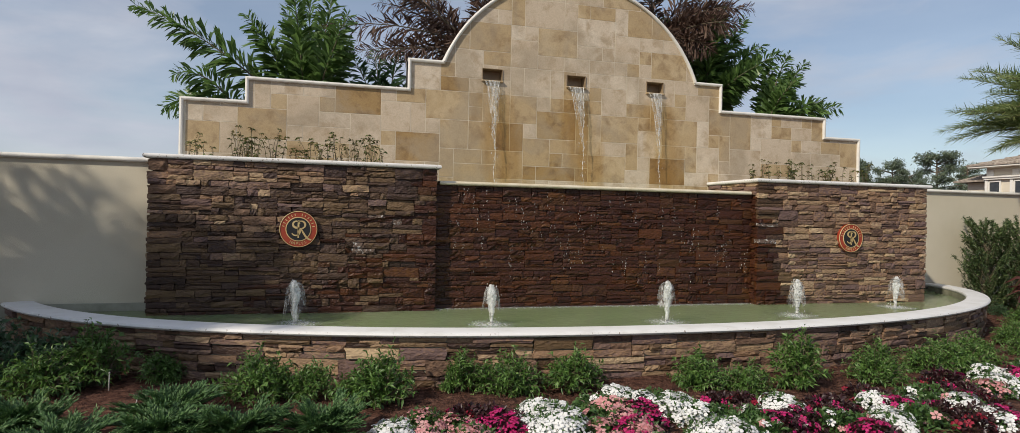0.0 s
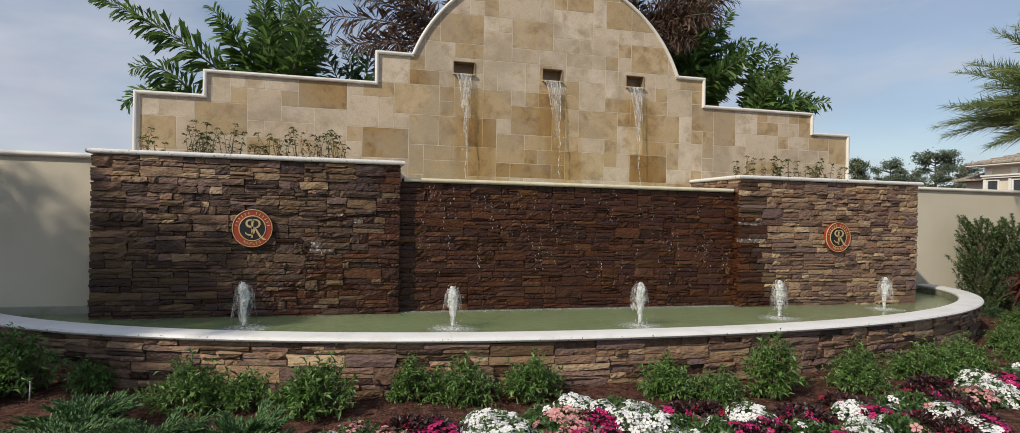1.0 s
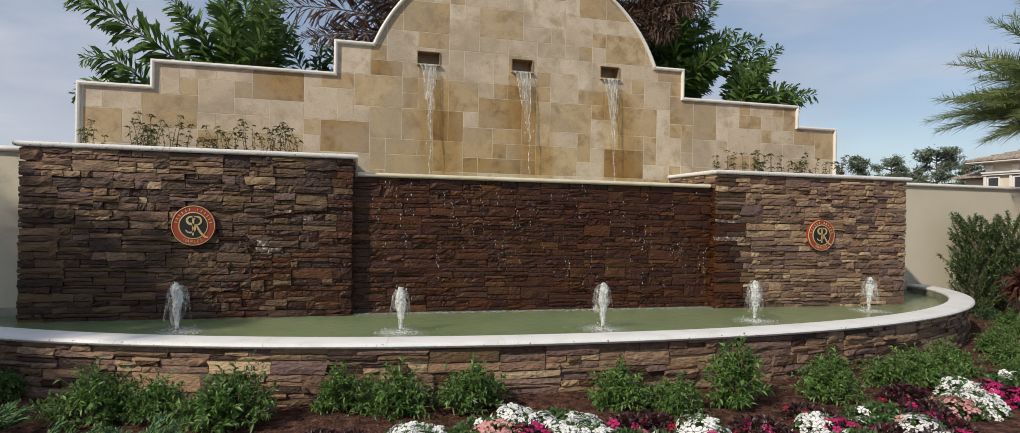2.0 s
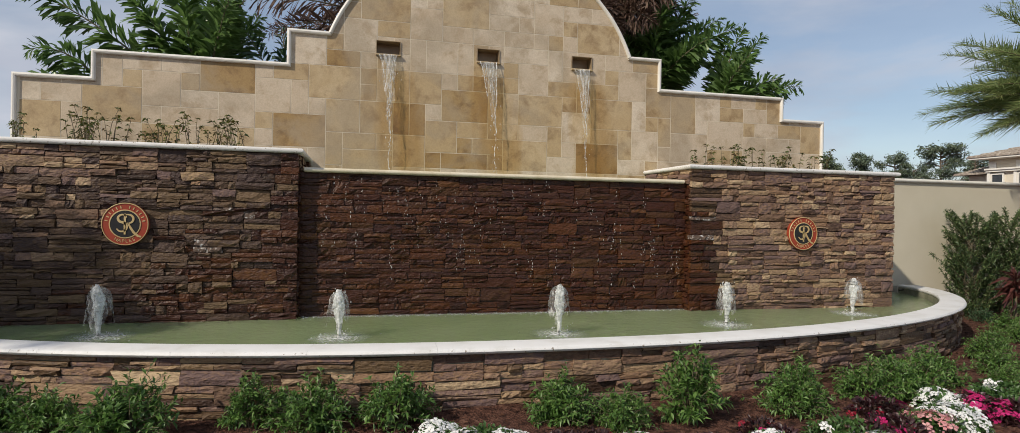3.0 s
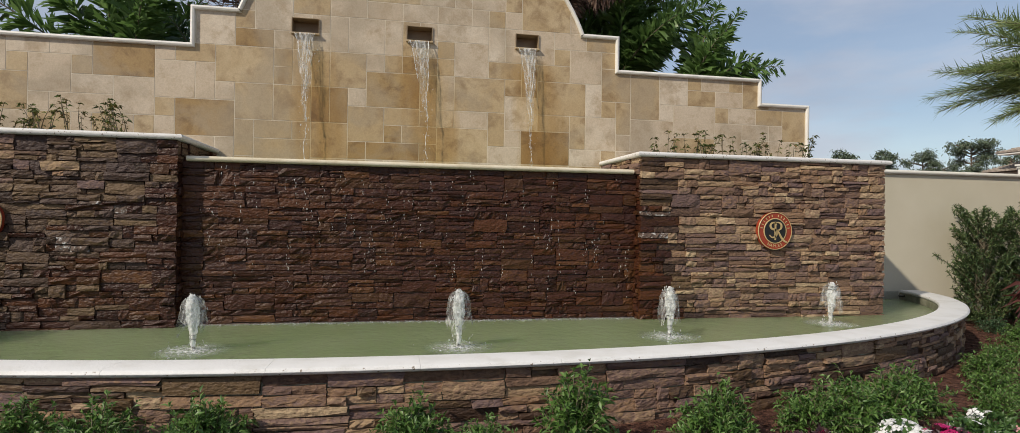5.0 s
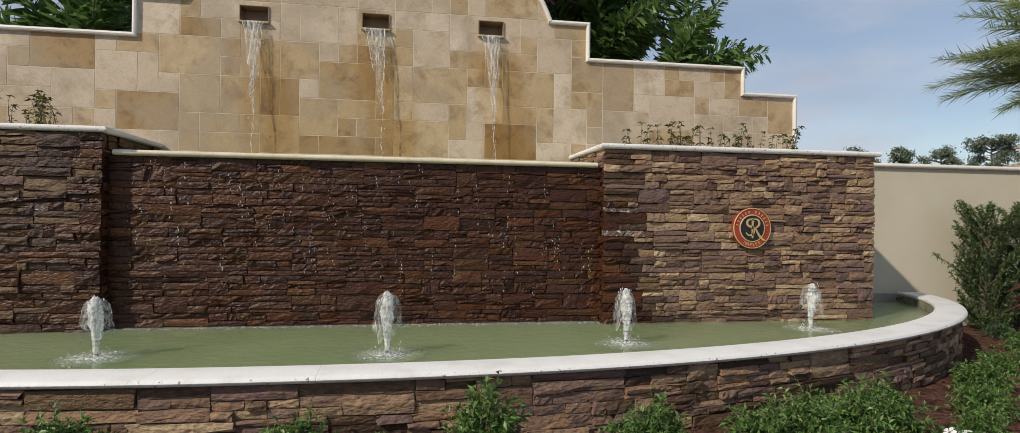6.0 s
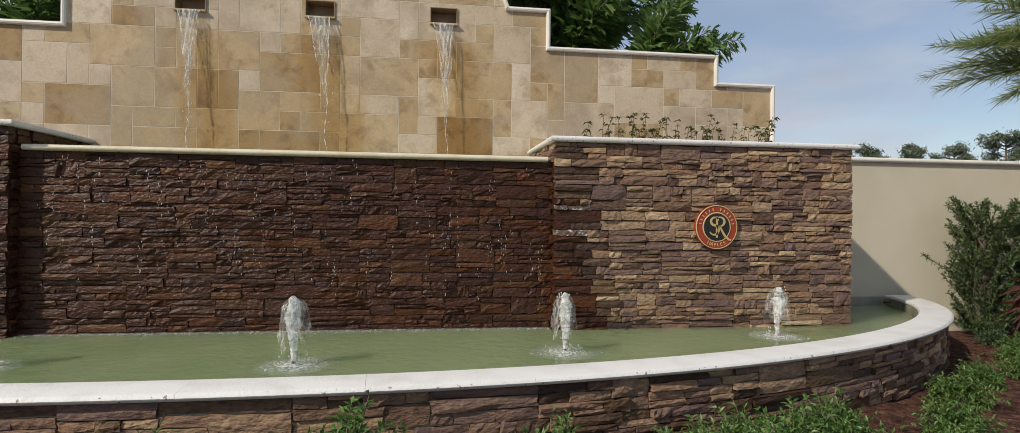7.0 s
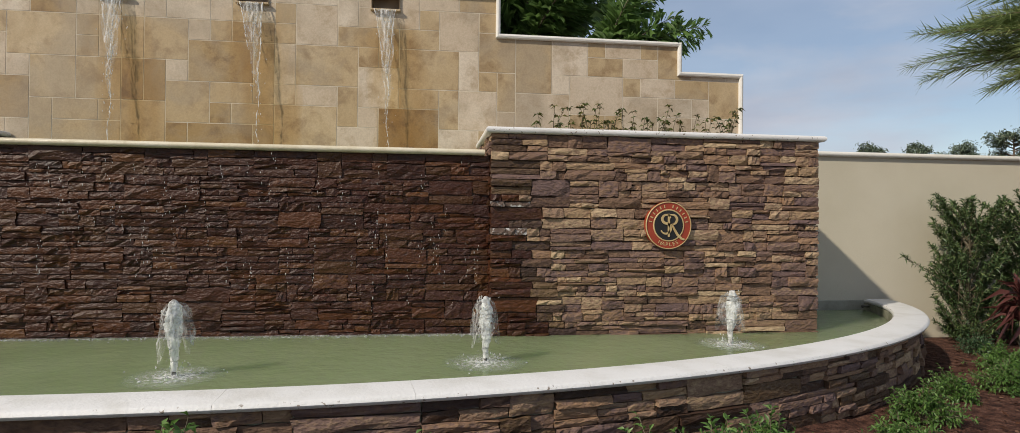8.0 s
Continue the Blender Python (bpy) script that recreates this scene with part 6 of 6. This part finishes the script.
# laying order from the bottom left: a letter is a tile size; small letters a-h pale, m-t the same sizes in tan, capitals ochre
LAYING = ("cancapoacbdcmqbmabbbbbanoepaeaaodbcaaoaopAGmqbEbaaapcbnamaaEnmpAnoaodaenmdbbaqagdmppCCntabdnoe"
          "bapabdbdcaaEcqqcmrambndcacmmEqmcopmopdnbpbaabbanmamAmmdnndmbmedndbdmbcdBamacdcoamcadmmbcaedncc"
          "nmnmdaaagabnbmcdooaaaconbmedndbbbamaqdedpodaeaeoamqqbadmbpccmaaqmqaaebbpccoopeboneaecabaoeccpq"
          "ddobcodaabcqmnbboepmaacmppbbpdccbcqqqcoppcacobmpdoocmaoccbpaaapaapmomaddnnacdeqaamcaddaa")


def clip(poly, nx, nz, d):
    """Keeps the part of a convex polygon where nx*x + nz*z <= d."""
    out = []
    for i, p in enumerate(poly):
        q = poly[(i + 1) % len(poly)]
        a, b = nx * p[0] + nz * p[1] - d, nx * q[0] + nz * q[1] - d
        if a <= 0:
            out.append(p)
        if (a < 0 < b) or (b < 0 < a):
            f = a / (a - b)
            out.append((p[0] + (q[0] - p[0]) * f, p[1] + (q[1] - p[1]) * f))
    return out


def tile_polys(x0, x1, z0, z1):
    """A tile cut to the wall's outline and round the spouts, as convex pieces."""
    inset, zone = 0.044, []
    zone.append((-9, STEPS[0][0] - inset, STEPS[0][1] + inset, STEPS[0][2] - inset))
    zone.append((STEPS[0][0] - inset, STEPS[1][0] - inset, STEPS[1][1] + inset, STEPS[1][2] - inset))
    zone.append((STEPS[1][0] - inset, STEPS[2][0] - inset, STEPS[2][1] + inset, STEPS[2][2] - inset))
    zone.append((STEPS[2][0] - inset, 9, -2.2, 2.2))
    rects = []
    for lo, hi, a, b in zone:
        r = (max(x0, a), min(x1, b), max(z0, lo), min(z1, hi))
        if r[1] - r[0] > 0.008 and r[3] - r[2] > 0.008:
            rects.append(r)
    for a, b in SCUPPERS:
        a, b, lo, hi = a - 0.004, b + 0.004, SCUP_Z[0] - 0.016, SCUP_Z[1] + 0.004
        cut = []
        for r in rects:
            if r[0] >= b or r[1] <= a or r[2] >= hi or r[3] <= lo:
                cut.append(r)
                continue
            cut += [q for q in ((r[0], a, r[2], r[3]), (b, r[1], r[2], r[3]), (max(r[0], a), min(r[1], b), r[2], lo), (max(r[0], a), min(r[1], b), hi, r[3])) if q[1] - q[0] > 0.006 and q[3] - q[2] > 0.006]
        rects = cut
    polys = []
    for r in rects:
        p = [(r[0], r[2]), (r[1], r[2]), (r[1], r[3]), (r[0], r[3])]
        if r[2] >= STEPS[2][0] - inset - 1e-6:
            for i in range(24):
                t = math.pi * (i + 0.5) / 24
                p = clip(p, math.cos(t), math.sin(t), (ARCH_R - inset) + math.sin(t) * ARCH_Z)
                if len(p) < 3:
                    break
        if len(p) >= 3:
            polys.append(p)
    return polys


def tile_layout():
    """Sets each tile into the first free cell, row by row."""
    cols, taken, out, cell = 52, set(), [], 0
    for ch in LAYING:
        while (cell % cols, cell // cols) in taken:
            cell += 1
        c, r = cell % cols, cell // cols
        tone = TILE_OCHRE if ch.isupper() else TILE_TAN if ch >= "m" else TILE
        size = ch.lower() if ch.isupper() or ch < "m" else chr(ord(ch) - 12)
        w, h = SIZES[size]
        taken |= {(c + i, r + j) for i in range(w) for j in range(h)}
        out.append((c, r, w, h, tone))
    return out


def column_x(c):
    """Where a column of tiles begins; the east wing is laid a little tighter."""
    return TILE_X + min(c, 37) * MODULE + max(0, c - 37) * 0.1966


def lay_tiles():
    for c, r, w, h, tone in tile_layout():
        x0, x1, z0 = column_x(c), column_x(c + w), TILE_Z + r * MODULE
        polys = tile_polys(x0 + 0.0042, x1 - 0.0042, z0 + 0.0042, z0 + h * MODULE - 0.0042)
        if not polys:
            continue
        verts, faces = [], []
        front, back = BACK_Y + 0.0095, BACK_Y + 0.0119
        for p in polys:
            k, n = len(verts), len(p)
            verts += [(x, front, z) for x, z in p] + [(x, back, z) for x, z in p]
            faces.append(tuple(range(k, k + n)))
            faces += [(k + i, k + n + i, k + n + (i + 1) % n, k + (i + 1) % n) for i in range(n)]
        part("tile", mesh_of("tile", verts, faces, tone), WALL)


lay_tiles()
